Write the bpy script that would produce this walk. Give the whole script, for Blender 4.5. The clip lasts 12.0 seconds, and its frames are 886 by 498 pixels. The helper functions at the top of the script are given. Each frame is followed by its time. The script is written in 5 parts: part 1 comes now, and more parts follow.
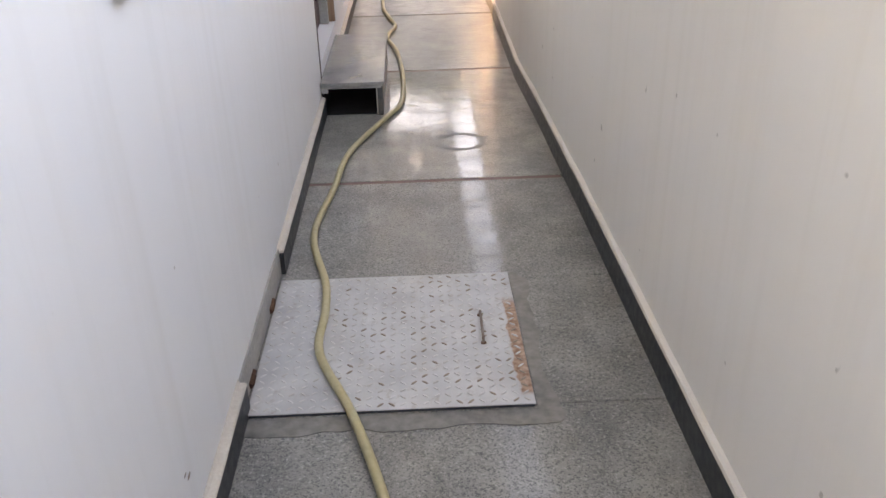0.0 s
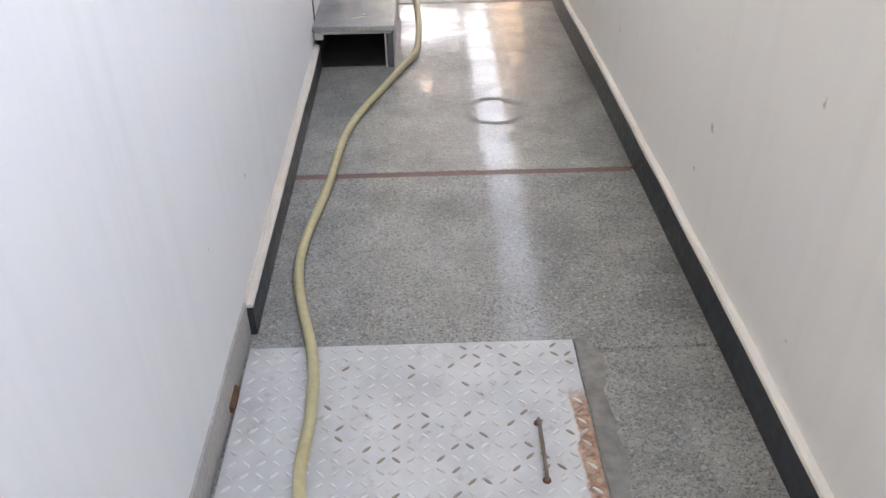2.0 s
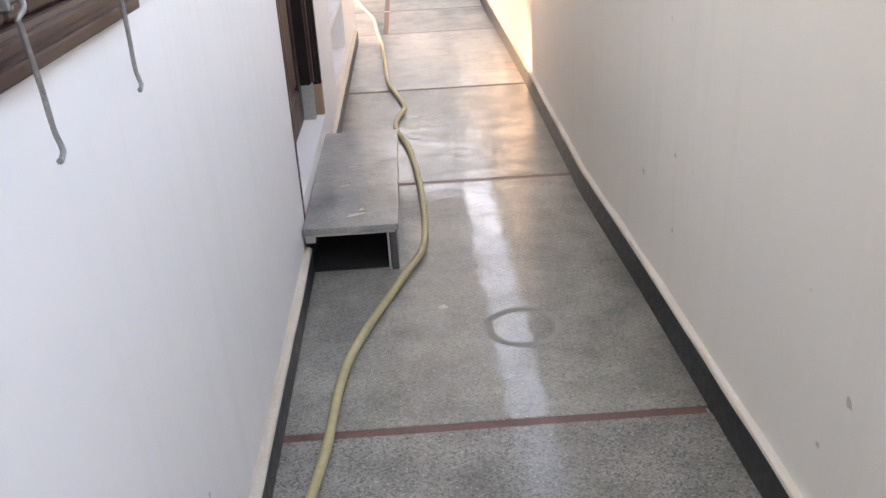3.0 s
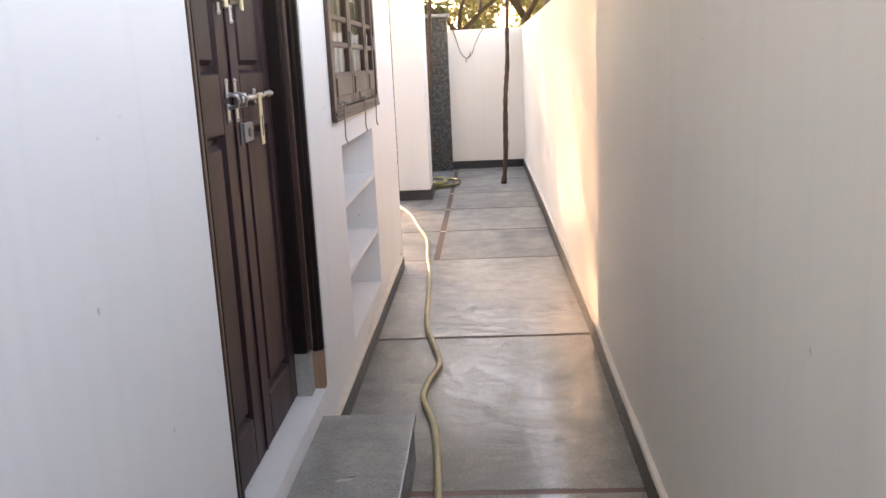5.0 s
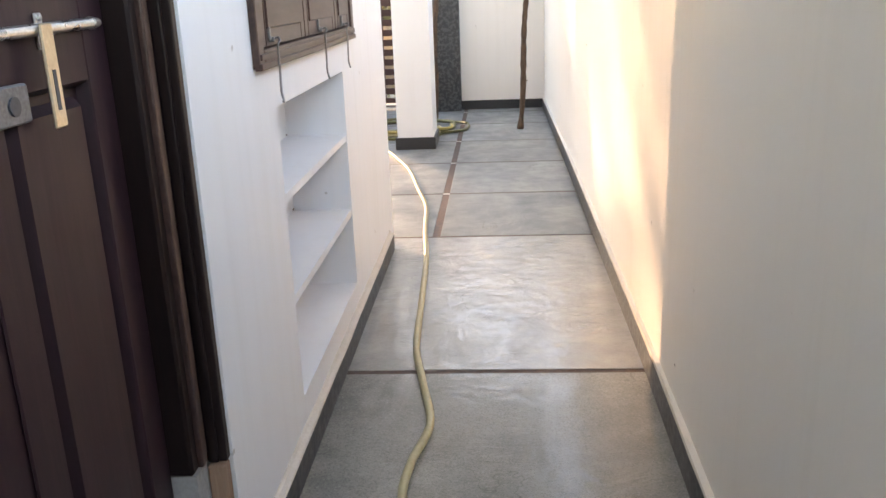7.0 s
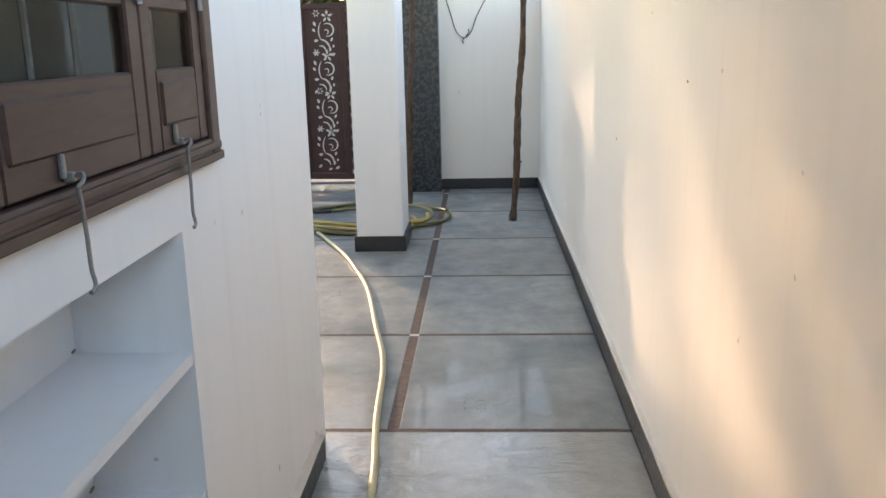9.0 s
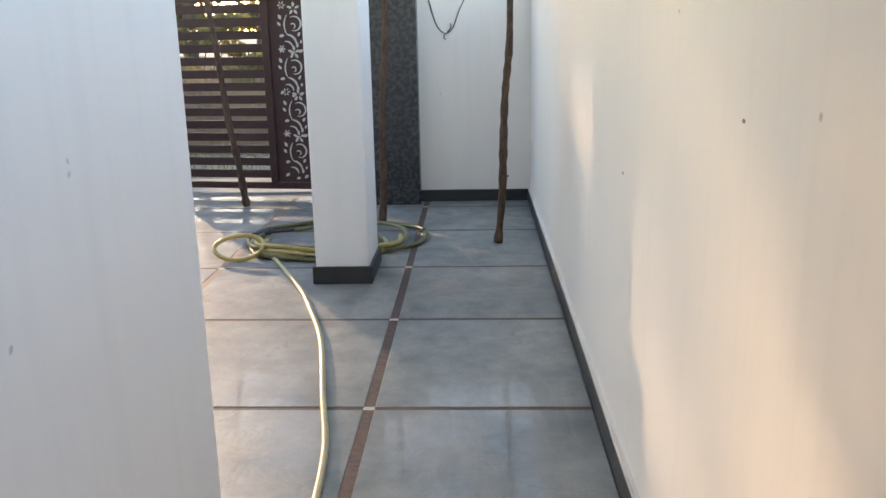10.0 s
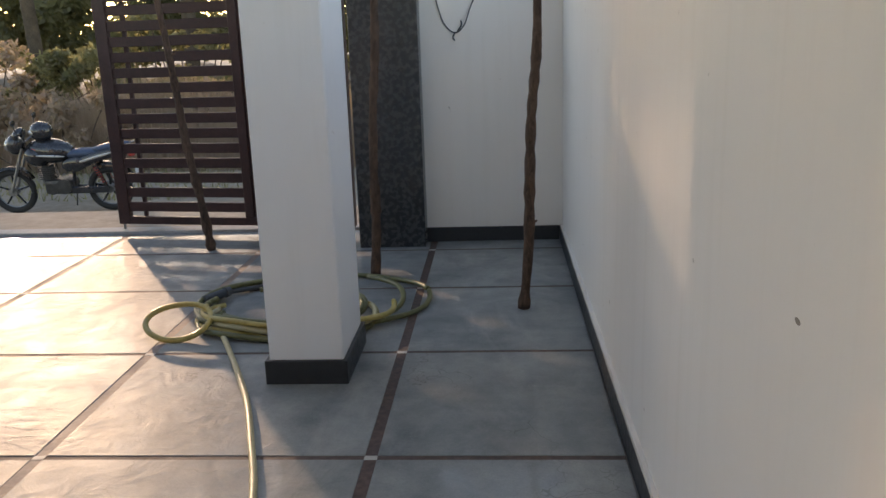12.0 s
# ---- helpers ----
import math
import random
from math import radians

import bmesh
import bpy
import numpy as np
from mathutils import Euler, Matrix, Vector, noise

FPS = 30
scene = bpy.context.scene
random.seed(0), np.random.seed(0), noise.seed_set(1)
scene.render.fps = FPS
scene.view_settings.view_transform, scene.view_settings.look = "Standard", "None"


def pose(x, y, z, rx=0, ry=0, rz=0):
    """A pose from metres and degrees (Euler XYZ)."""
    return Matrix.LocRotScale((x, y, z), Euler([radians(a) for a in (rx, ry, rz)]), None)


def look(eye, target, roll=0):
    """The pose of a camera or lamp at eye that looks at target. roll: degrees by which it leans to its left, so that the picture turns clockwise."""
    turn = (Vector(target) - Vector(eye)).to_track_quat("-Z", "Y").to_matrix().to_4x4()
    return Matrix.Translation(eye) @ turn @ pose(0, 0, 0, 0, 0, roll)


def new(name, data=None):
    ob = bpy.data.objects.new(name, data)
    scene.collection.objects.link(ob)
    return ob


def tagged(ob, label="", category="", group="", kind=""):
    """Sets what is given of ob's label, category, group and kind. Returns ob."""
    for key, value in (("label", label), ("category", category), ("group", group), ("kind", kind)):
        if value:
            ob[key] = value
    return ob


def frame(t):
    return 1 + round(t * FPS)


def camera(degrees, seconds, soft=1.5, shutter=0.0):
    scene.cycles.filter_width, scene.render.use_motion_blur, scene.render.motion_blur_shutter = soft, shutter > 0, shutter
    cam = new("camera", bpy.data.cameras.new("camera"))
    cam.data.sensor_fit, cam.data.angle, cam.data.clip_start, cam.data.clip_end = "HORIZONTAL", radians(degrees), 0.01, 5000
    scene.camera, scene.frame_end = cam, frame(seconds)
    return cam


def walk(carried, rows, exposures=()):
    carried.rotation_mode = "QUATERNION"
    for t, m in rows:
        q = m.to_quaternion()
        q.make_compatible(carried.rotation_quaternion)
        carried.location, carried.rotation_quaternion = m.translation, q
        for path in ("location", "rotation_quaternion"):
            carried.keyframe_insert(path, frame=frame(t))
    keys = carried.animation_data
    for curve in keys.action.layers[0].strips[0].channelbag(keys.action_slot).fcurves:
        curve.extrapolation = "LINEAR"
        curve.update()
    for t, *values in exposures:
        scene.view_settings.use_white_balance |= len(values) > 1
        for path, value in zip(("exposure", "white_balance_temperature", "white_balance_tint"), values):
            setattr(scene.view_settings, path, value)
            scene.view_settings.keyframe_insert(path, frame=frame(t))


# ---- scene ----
cam = camera(55.4, 12.0)
PATH = [
    (0, (-0.059, -1.743, 1.429), (-0.011, 0.03, 0.507), -1.5),
    (0.5, (-0.141, -1.498, 1.377), (-0.089, 0.224, 0.36), -0.7),
    (1, (-0.127, -1.321, 1.311), (-0.079, 0.313, 0.159), -0.8),
    (1.5, (-0.062, -1.043, 1.344), (-0.043, 0.598, 0.2), -2.0),
    (2, (-0.104, -0.766, 1.337), (-0.077, 0.892, 0.218), -1.1),
    (2.5, (-0.144, -0.376, 1.351), (-0.112, 1.36, 0.36), -3.5),
    (2.7, (-0.168, -0.258, 1.354), (-0.103, 1.512, 0.425), -3.1),
    (4.3, (-0.019, 0.51, 1.333), (-0.136, 2.378, 0.629), -2.8),
    (4.5, (-0.026, 0.604, 1.333), (-0.14, 2.491, 0.68), -2.8),
    (4.6, (-0.009, 0.612, 1.369), (-0.126, 2.508, 0.742), -2.9),
    (5, (0.047, 0.867, 1.388), (-0.06, 2.817, 0.958), -2.7),
    (5.5, (0.107, 1.068, 1.419), (-0.014, 3.028, 1.041), -2.8),
    (6, (0.079, 1.413, 1.373), (-0.047, 3.373, 0.993), -1.8),
    (6.5, (0.027, 1.77, 1.342), (-0.098, 3.692, 0.803), -1.6),
    (7, (0.035, 2.182, 1.351), (-0.1, 4.089, 0.763), -2.2),
    (7.5, (-0.023, 2.658, 1.333), (-0.165, 4.561, 0.733), -1.0),
    (7.7, (-0.035, 2.817, 1.355), (-0.173, 4.719, 0.751), -0.5),
    (9.3, (0.023, 4.199, 1.408), (-0.056, 6.142, 0.943), -1.5),
    (9.5, (0.027, 4.388, 1.383), (-0.032, 6.328, 0.901), -1.2),
    (10, (0.108, 4.771, 1.449), (0.027, 6.706, 0.95), -1.1),
    (10.5, (0.091, 5.253, 1.439), (0.0, 7.194, 0.964), -0.3),
    (11, (0.08, 5.59, 1.43), (0.039, 7.53, 0.945), 0.2),
    (11.5, (0.137, 5.93, 1.459), (0.081, 7.868, 0.965), -1.4),
    (12, (0.14, 6.268, 1.43), (0.003, 8.201, 0.936), -2.0),
]
EXPOSURES = [(0.0, 3.64, 9500, 33), (0.5, 3.82, 9200, 32), (1.0, 4.12, 9100, 30), (1.5, 4.1, 9100, 30), (2.5, 3.98, 9100, 31), (4.5, 3.46, 9200, 32), (5.0, 3.28, 9100, 32), (5.5, 3.05, 8600, 30), (6.5, 3.52, 8700, 28), (7.5, 3.26, 8000, 21), (9.5, 2.56, 7300, 17), (10.5, 2.33, 7000, 17), (11.0, 2.03, 7100, 18), (12.0, 1.63, 7300, 20)]
walk(cam, [(t, look(eye, target, roll)) for t, eye, target, roll in PATH], EXPOSURES)

# ---- layout choices ----
EAVE, EAVE_END = 0.50, 11.2      # the roof slab reaches over the passage and the porch
BIKE = (-6.28, 16.95, -0.7)
TREES = ((-3.2, 28.0, 9.5, 1.0, 18000, 31), (1.6, 29.5, 10.5, 1.1, 56000, 32, 0.075, 0.9), (-0.6, 32.5, 9.5, 1.1, 26000, 39, 0.075, 0.85), (6.5, 33.0, 9.0, 1.1, 14000, 33), (-9.0, 41.0, 9.0, 1.1, 9000, 34), (-24.5, 37.5, 9.5, 1.1, 9000, 37),
         (-11.6, 22.6, 9.6, 2.0, 7000, 35, 0.065, 0.5, 0.485), (-6.6, 25.0, 9.6, 1.6, 12000, 38, 0.065, 0.8, 0.53), (-10.17, 25.2, 9.6, 2.0, 24000, 57, 0.065, 0.6, 0.485), (-29.0, 33.0, 9.0, 1.1, 6000, 36))
BUSHES = tuple((-17.0 + 1.9 * k, 21.0 + 0.5 * math.sin(k * 2.3), 1.6, 1.7 + 0.6 * math.cos(k * 1.7), 3200, 41 + k) for k in range(13) if k not in (7, 8))

# ---- light ----
SUN_SLOPE = 0.615          # sideways run of the sunlight for each metre towards the back of the passage
SUN_UP = 11.5
run = Vector((SUN_SLOPE, -1.0, 0.0)).normalized()
sun_way = Vector((run.x * math.cos(radians(SUN_UP)), run.y * math.cos(radians(SUN_UP)), -math.sin(radians(SUN_UP))))
sun = new("sun", bpy.data.lights.new("sun", "SUN"))
sun.data.energy, sun.data.angle, sun.data.color = 1.05, radians(0.8), (1.0, 0.74, 0.50)
sun.matrix_world = look((-8, 20, 12), Vector((-8, 20, 12)) + sun_way)
world = bpy.data.worlds.new("sky")
world.use_nodes = True
scene.world = world
sky = world.node_tree.nodes.new("ShaderNodeTexSky")
sky.sky_type, sky.sun_disc = "NISHITA", False
sky.sun_elevation, sky.sun_rotation = radians(SUN_UP), math.atan2(-run.x, -run.y)
sky.dust_density, sky.air_density = 0.5, 1.0
back = world.node_tree.nodes["Background"]
back.inputs["Strength"].default_value = 0.15
world.node_tree.links.new(sky.outputs[0], back.inputs["Color"])

# ---- materials ----


def shader(name):
    m = bpy.data.materials.new(name)
    m.use_nodes = True
    nt = m.node_tree
    return m, nt, nt.nodes["Principled BSDF"]


def nd(nt, kind, ins=None):
    n = nt.nodes.new(kind)
    for key, value in (ins or {}).items():
        if isinstance(value, bpy.types.NodeSocket):
            nt.links.new(value, n.inputs[key])
        else:
            n.inputs[key].default_value = value
    return n


def noise_tex(nt, co, scale, detail=4.0, rough=0.55, warp=0.0):
    return nd(nt, "ShaderNodeTexNoise", {"Vector": co, "Scale": scale, "Detail": detail, "Roughness": rough, "Distortion": warp}).outputs["Fac"]


def ramp(nt, fac, stops):
    r = nd(nt, "ShaderNodeValToRGB", {"Fac": fac})
    el = r.color_ramp.elements
    while len(el) < len(stops):
        el.new(0.5)
    for e, (p, c) in zip(el, stops):
        e.position = p
        e.color = (*c, 1) if len(c) == 3 else c
    return r.outputs["Color"]


def grey(v):
    return (v, v, v)


def mix(nt, fac, a, b, how="MIX"):
    n = nd(nt, "ShaderNodeMix")
    n.data_type, n.blend_type = "RGBA", how
    for key, value in ((0, fac), (6, a), (7, b)):
        if isinstance(value, bpy.types.NodeSocket):
            nt.links.new(value, n.inputs[key])
        else:
            n.inputs[key].default_value = (*value, 1) if key else value
    return n.outputs[2]


def math_node(nt, op, a, b=0.0):
    n = nd(nt, "ShaderNodeMath")
    n.operation = op
    for key, value in ((0, a), (1, b)):
        if isinstance(value, bpy.types.NodeSocket):
            nt.links.new(value, n.inputs[key])
        else:
            n.inputs[key].default_value = value
    return n.outputs[0]


def coords(nt, scale=(1, 1, 1)):
    co = nd(nt, "ShaderNodeTexCoord").outputs["Object"]
    return nd(nt, "ShaderNodeMapping", {"Vector": co, "Scale": scale}).outputs["Vector"]


def bump(nt, bsdf, height, strength, distance):
    b = nd(nt, "ShaderNodeBump", {"Height": height, "Strength": strength, "Distance": distance})
    nt.links.new(b.outputs["Normal"], bsdf.inputs["Normal"])


def simple(name, dark, light, scale=20.0, rough=(0.5, 0.7), metal=0.0, relief=0.2, depth=0.002, stretch=(1, 1, 1), coat=0.0):
    """Two-scale mottled colour with relief."""
    m, nt, b = shader(name)
    co = coords(nt, stretch)
    fine, broad = noise_tex(nt, co, scale * 6, 5), noise_tex(nt, co, scale * 0.6, 3)
    both = math_node(nt, "ADD", math_node(nt, "MULTIPLY", fine, 0.5), math_node(nt, "MULTIPLY", broad, 0.5))
    nt.links.new(ramp(nt, both, [(0.32, dark), (0.68, light)]), b.inputs["Base Color"])
    nt.links.new(ramp(nt, broad, [(0.3, grey(rough[0])), (0.7, grey(rough[1]))]), b.inputs["Roughness"])
    b.inputs["Metallic"].default_value = metal
    b.inputs["Coat Weight"].default_value = coat
    bump(nt, b, both, relief, depth)
    return m


def wall_paint(name, base, streak):
    m, nt, b = shader(name)
    co = nd(nt, "ShaderNodeTexCoord").outputs["Object"]
    run_down = nd(nt, "ShaderNodeMapping", {"Vector": co, "Scale": (7, 7, 0.35)}).outputs["Vector"]
    lines = noise_tex(nt, run_down, 2.2, 5, 0.6)
    clouds = noise_tex(nt, co, 1.3, 4)
    fine = noise_tex(nt, co, 160, 3)
    specks = noise_tex(nt, co, 14, 2)
    c = mix(nt, ramp(nt, lines, [(0.5, grey(0)), (0.78, grey(0.42))]), base, streak)
    c = mix(nt, ramp(nt, clouds, [(0.35, grey(0)), (0.75, grey(0.35))]), c, tuple(v * 0.93 for v in base))
    c = mix(nt, ramp(nt, specks, [(0.755, grey(0)), (0.78, grey(0.6))]), c, (0.35, 0.3, 0.25))
    nt.links.new(c, b.inputs["Base Color"])
    b.inputs["Roughness"].default_value = 0.55
    wave = noise_tex(nt, co, 3.5, 3)
    high = math_node(nt, "ADD", math_node(nt, "MULTIPLY", fine, 0.05), wave)
    bump(nt, b, high, 0.22, 0.008)
    return m


def polished_cement(name, lo, hi, speck, gloss, ripple=0.0, rough_coat=(7.0, 0.05), sealer=(0.75, 0.30), shine=0.3):
    """Grey ground-and-polished mosaic: chips, trowel clouds, worn gloss."""
    m, nt, b = shader(name)
    co = nd(nt, "ShaderNodeTexCoord").outputs["Object"]
    rnd = nd(nt, "ShaderNodeObjectInfo").outputs["Random"]
    clouds = noise_tex(nt, co, 1.6, 6, 0.6, 0.4)
    blots = noise_tex(nt, co, 6.0, 5, 0.6)
    chips = nd(nt, "ShaderNodeTexVoronoi", {"Vector": co, "Scale": 230.0}).outputs["Color"]
    chips = nd(nt, "ShaderNodeSeparateColor", {"Color": chips}).outputs[0]
    grit = noise_tex(nt, co, 95, 3, 0.7)
    tone = math_node(nt, "ADD", math_node(nt, "MULTIPLY", clouds, 0.6), math_node(nt, "MULTIPLY", blots, 0.4))
    c = ramp(nt, tone, [(0.33, lo), (0.66, hi)])
    c = mix(nt, math_node(nt, "MULTIPLY", ramp(nt, chips, [(0.0, grey(1)), (0.5, grey(0))]), speck), c, (0.06, 0.065, 0.07))
    c = mix(nt, math_node(nt, "MULTIPLY", ramp(nt, grit, [(0.55, grey(0)), (0.7, grey(1))]), speck), c, (0.52, 0.51, 0.48))
    c = mix(nt, math_node(nt, "MULTIPLY", rnd, 0.25), c, tuple(v * 0.8 for v in lo))
    # a pale film of dried polish slurry
    film = noise_tex(nt, nd(nt, "ShaderNodeMapping", {"Vector": co, "Scale": (1, 0.4, 1)}).outputs["Vector"], 2.6, 6, 0.7, 1.2)
    c = mix(nt, ramp(nt, film, [(0.52, grey(0)), (0.72, grey(0.3))]), c, (0.50, 0.48, 0.44))
    # hairline cracks and scattered dark drips
    bent = nd(nt, "ShaderNodeVectorMath", {0: co, 1: nd(nt, "ShaderNodeTexNoise", {"Vector": co, "Scale": 3.0, "Detail": 4.0}).outputs["Color"]})
    bent.operation = "ADD"
    cell = nd(nt, "ShaderNodeTexVoronoi", {"Vector": bent.outputs[0], "Scale": 0.9})
    cell.feature = "DISTANCE_TO_EDGE"
    line = ramp(nt, cell.outputs["Distance"], [(0.0, grey(0.55)), (0.0035, grey(0.0))])
    some = ramp(nt, noise_tex(nt, co, 1.1, 2), [(0.5, grey(0)), (0.56, grey(1))])
    c = mix(nt, math_node(nt, "MULTIPLY", line, some), c, (0.06, 0.055, 0.05))
    c = mix(nt, ramp(nt, noise_tex(nt, co, 34, 2), [(0.76, grey(0)), (0.80, grey(0.6))]), c, (0.09, 0.085, 0.08))
    nt.links.new(c, b.inputs["Base Color"])
    nt.links.new(ramp(nt, math_node(nt, "ADD", math_node(nt, "MULTIPLY", blots, 0.6), math_node(nt, "MULTIPLY", film, 0.4)),
                      [(0.3, grey(gloss[0])), (0.7, grey(gloss[1]))]), b.inputs["Roughness"])
    # worn sealer over the ground surface
    nt.links.new(ramp(nt, blots, [(0.36, grey(sealer[0])), (0.66, grey(sealer[1]))]), b.inputs["Coat Weight"])
    b.inputs["Coat Roughness"].default_value = 0.06
    b.inputs["Specular IOR Level"].default_value = shine
    wavy = nd(nt, "ShaderNodeBump", {"Height": noise_tex(nt, co, rough_coat[0], 4), "Strength": rough_coat[1], "Distance": 0.006})
    nt.links.new(wavy.outputs["Normal"], b.inputs["Coat Normal"])
    swirl = noise_tex(nt, co, 5.0, 4, 0.6, 1.5)
    high = math_node(nt, "ADD", swirl, math_node(nt, "MULTIPLY", grit, 0.05 * speck + 0.01))
    if ripple:
        crease = noise_tex(nt, nd(nt, "ShaderNodeMapping", {"Vector": co, "Scale": (0.35, 1.2, 1)}).outputs["Vector"], 9.0, 6, 0.6, 1.0)
        crease = ramp(nt, crease, [(0.45, grey(0)), (0.56, grey(1))])
        where = ramp(nt, noise_tex(nt, co, 2.1, 3), [(0.52, grey(0)), (0.66, grey(1))])
        high = math_node(nt, "ADD", high, math_node(nt, "MULTIPLY", math_node(nt, "MULTIPLY", crease, where), ripple))
    bump(nt, b, high, 0.35 + 0.3 * min(ripple, 1), 0.006 + 0.006 * ripple)
    return m


def wood(name, dark, light, along, rough, coat=0.3):
    m, nt, b = shader(name)
    co = coords(nt, along)
    grain = noise_tex(nt, co, 9, 6, 0.65, 0.8)
    broad = noise_tex(nt, co, 1.5, 3)
    both = math_node(nt, "ADD", math_node(nt, "MULTIPLY", grain, 0.65), math_node(nt, "MULTIPLY", broad, 0.35))
    nt.links.new(ramp(nt, both, [(0.3, dark), (0.7, light)]), b.inputs["Base Color"])
    nt.links.new(ramp(nt, broad, [(0.3, grey(rough[0])), (0.7, grey(rough[1]))]), b.inputs["Roughness"])
    b.inputs["Coat Weight"].default_value = coat
    b.inputs["Coat Roughness"].default_value = 0.3
    b.inputs["Specular IOR Level"].default_value = 0.22
    bump(nt, b, grain, 0.2 if coat else 0.6, 0.0015 if coat else 0.006)
    return m


WHITE = wall_paint("white_wall_paint", (0.84, 0.85, 0.86), (0.75, 0.75, 0.74))
CREAM = wall_paint("off_white_wall_paint", (0.87, 0.825, 0.77), (0.78, 0.73, 0.66))
PLASTER = simple("raw_plaster", (0.30, 0.29, 0.27), (0.48, 0.46, 0.43), 12, (0.8, 0.95), 0, 0.6, 0.004)
BEAD = simple("cream_plaster_edge", (0.56, 0.50, 0.43), (0.70, 0.65, 0.58), 20, (0.7, 0.9), 0, 0.4, 0.003)
FLOOR_ROUGH = polished_cement("rough_mosaic_floor", (0.14, 0.142, 0.138), (0.41, 0.40, 0.37), 0.8, (0.34, 0.5), 0.5, (16.0, 0.14), (0.6, 0.15))
FLOOR_MID = polished_cement("worn_mosaic_floor", (0.115, 0.122, 0.12), (0.41, 0.40, 0.36), 0.6, (0.28, 0.45), 0.6, (14.0, 0.12), (0.8, 0.3))
FLOOR_SATIN = polished_cement("satin_mosaic_floor", (0.125, 0.13, 0.122), (0.41, 0.40, 0.36), 0.5, (0.28, 0.44), 0.35, (20.0, 0.40), (0.6, 0.2))
FLOOR_FINE = polished_cement("polished_cement_floor", (0.12, 0.137, 0.145), (0.37, 0.375, 0.355), 0.16, (0.46, 0.62), 0.4, (7.0, 0.06), (0.35, 0.08), 0.35)
FLOOR_HAMMERED = polished_cement("hammered_cement_floor", (0.15, 0.155, 0.15), (0.39, 0.38, 0.35), 0.15, (0.36, 0.5), 0.9, (13.0, 1.0), (0.85, 0.4), 0.5)
STRIP_RED = simple("red_oxide_strip", (0.10, 0.045, 0.04), (0.22, 0.11, 0.095), 25, (0.35, 0.6))
STRIP_DARK = simple("brown_joint_strip", (0.028, 0.018, 0.015), (0.15, 0.092, 0.074), 6, (0.6, 0.8))
# paler copy of the joint strip, with sunlight put into its colour
STRIP_SUNLIT = simple("sunlit_tan_joint_strip", (0.18, 0.13, 0.105), (0.34, 0.26, 0.215), 8, (0.6, 0.8))
SKIRT = simple("dark_granite_skirting", (0.014, 0.016, 0.019), (0.030, 0.032, 0.036), 60, (0.38, 0.55))
SLAB = polished_cement("rough_grey_stone_slab", (0.17, 0.175, 0.18), (0.44, 0.43, 0.40), 0.35, (0.40, 0.6), 0.45, (24.0, 0.3))
SLAB_EDGE = simple("dark_polished_slab_side", (0.05, 0.05, 0.052), (0.13, 0.125, 0.12), 14, (0.25, 0.45), 0, 0.2, 0.002)
GRANITE = simple("black_granite_cladding", (0.010, 0.012, 0.015), (0.060, 0.066, 0.070), 48, (0.18, 0.35), 0, 0.05, 0.001)
DOOR_WOOD = wood("dark_stained_door_wood", (0.016, 0.0058, 0.0085), (0.039, 0.0145, 0.0195), (6, 6, 0.5), (0.45, 0.6), 0.15)
FRAME_WOOD = wood("dark_stained_frame_wood", (0.006, 0.003, 0.003), (0.020, 0.009, 0.008), (6, 6, 0.5), (0.4, 0.6), 0.1)
WINDOW_WOOD = wood("brown_window_wood", (0.030, 0.014, 0.012), (0.082, 0.044, 0.037), (5, 1, 5), (0.35, 0.55))
RAW_WOOD = wood("raw_orange_wood", (0.24, 0.135, 0.085), (0.42, 0.27, 0.19), (6, 6, 0.5), (0.6, 0.8), 0.0)
STEEL = simple("scratched_steel", (0.42, 0.41, 0.40), (0.68, 0.67, 0.66), 30, (0.22, 0.45), 1.0, 0.1, 0.001)
BRASS = simple("pale_brass", (0.60, 0.50, 0.34), (0.80, 0.71, 0.54), 25, (0.3, 0.5), 0.8, 0.1, 0.001)
IRON = simple("grey_iron", (0.20, 0.20, 0.20), (0.38, 0.37, 0.36), 30, (0.4, 0.6), 0.7)
RUST = simple("rusted_iron", (0.05, 0.022, 0.014), (0.20, 0.095, 0.055), 18, (0.8, 0.95), 0.1, 0.6, 0.002)
HOSE = simple("beige_hose_plastic", (0.40, 0.34, 0.18), (0.56, 0.50, 0.30), 8, (0.35, 0.5))
HOSE_GREEN = simple("olive_hose_plastic", (0.085, 0.09, 0.035), (0.20, 0.195, 0.08), 8, (0.3, 0.45))
HOSE_YELLOW = simple("yellow_hose_plastic", (0.32, 0.24, 0.05), (0.50, 0.39, 0.13), 8, (0.3, 0.45))
COUPLING_AND_SHADOW = simple("dark_coupling_plastic_and_shadow", (0.03, 0.035, 0.04), (0.08, 0.09, 0.10), 20, (0.4, 0.6))
GATE = simple("maroon_gate_paint", (0.036, 0.014, 0.012), (0.075, 0.031, 0.026), 12, (0.35, 0.5), 0, 0.1, 0.001)
POLE = wood("bare_casuarina_pole", (0.014, 0.008, 0.006), (0.19, 0.12, 0.085), (5, 5, 1.6), (0.75, 0.9), 0.0)
EARTH = simple("dusty_earth", (0.24, 0.195, 0.145), (0.42, 0.35, 0.27), 1.2, (0.9, 1.0), 0, 0.8, 0.03)
BARK = simple("tree_bark", (0.06, 0.045, 0.03), (0.17, 0.13, 0.09), 8, (0.85, 0.95), 0, 0.8, 0.02)
CONCRETE = simple("bare_concrete", (0.30, 0.29, 0.27), (0.46, 0.45, 0.42), 3, (0.8, 0.95), 0, 0.4, 0.004)
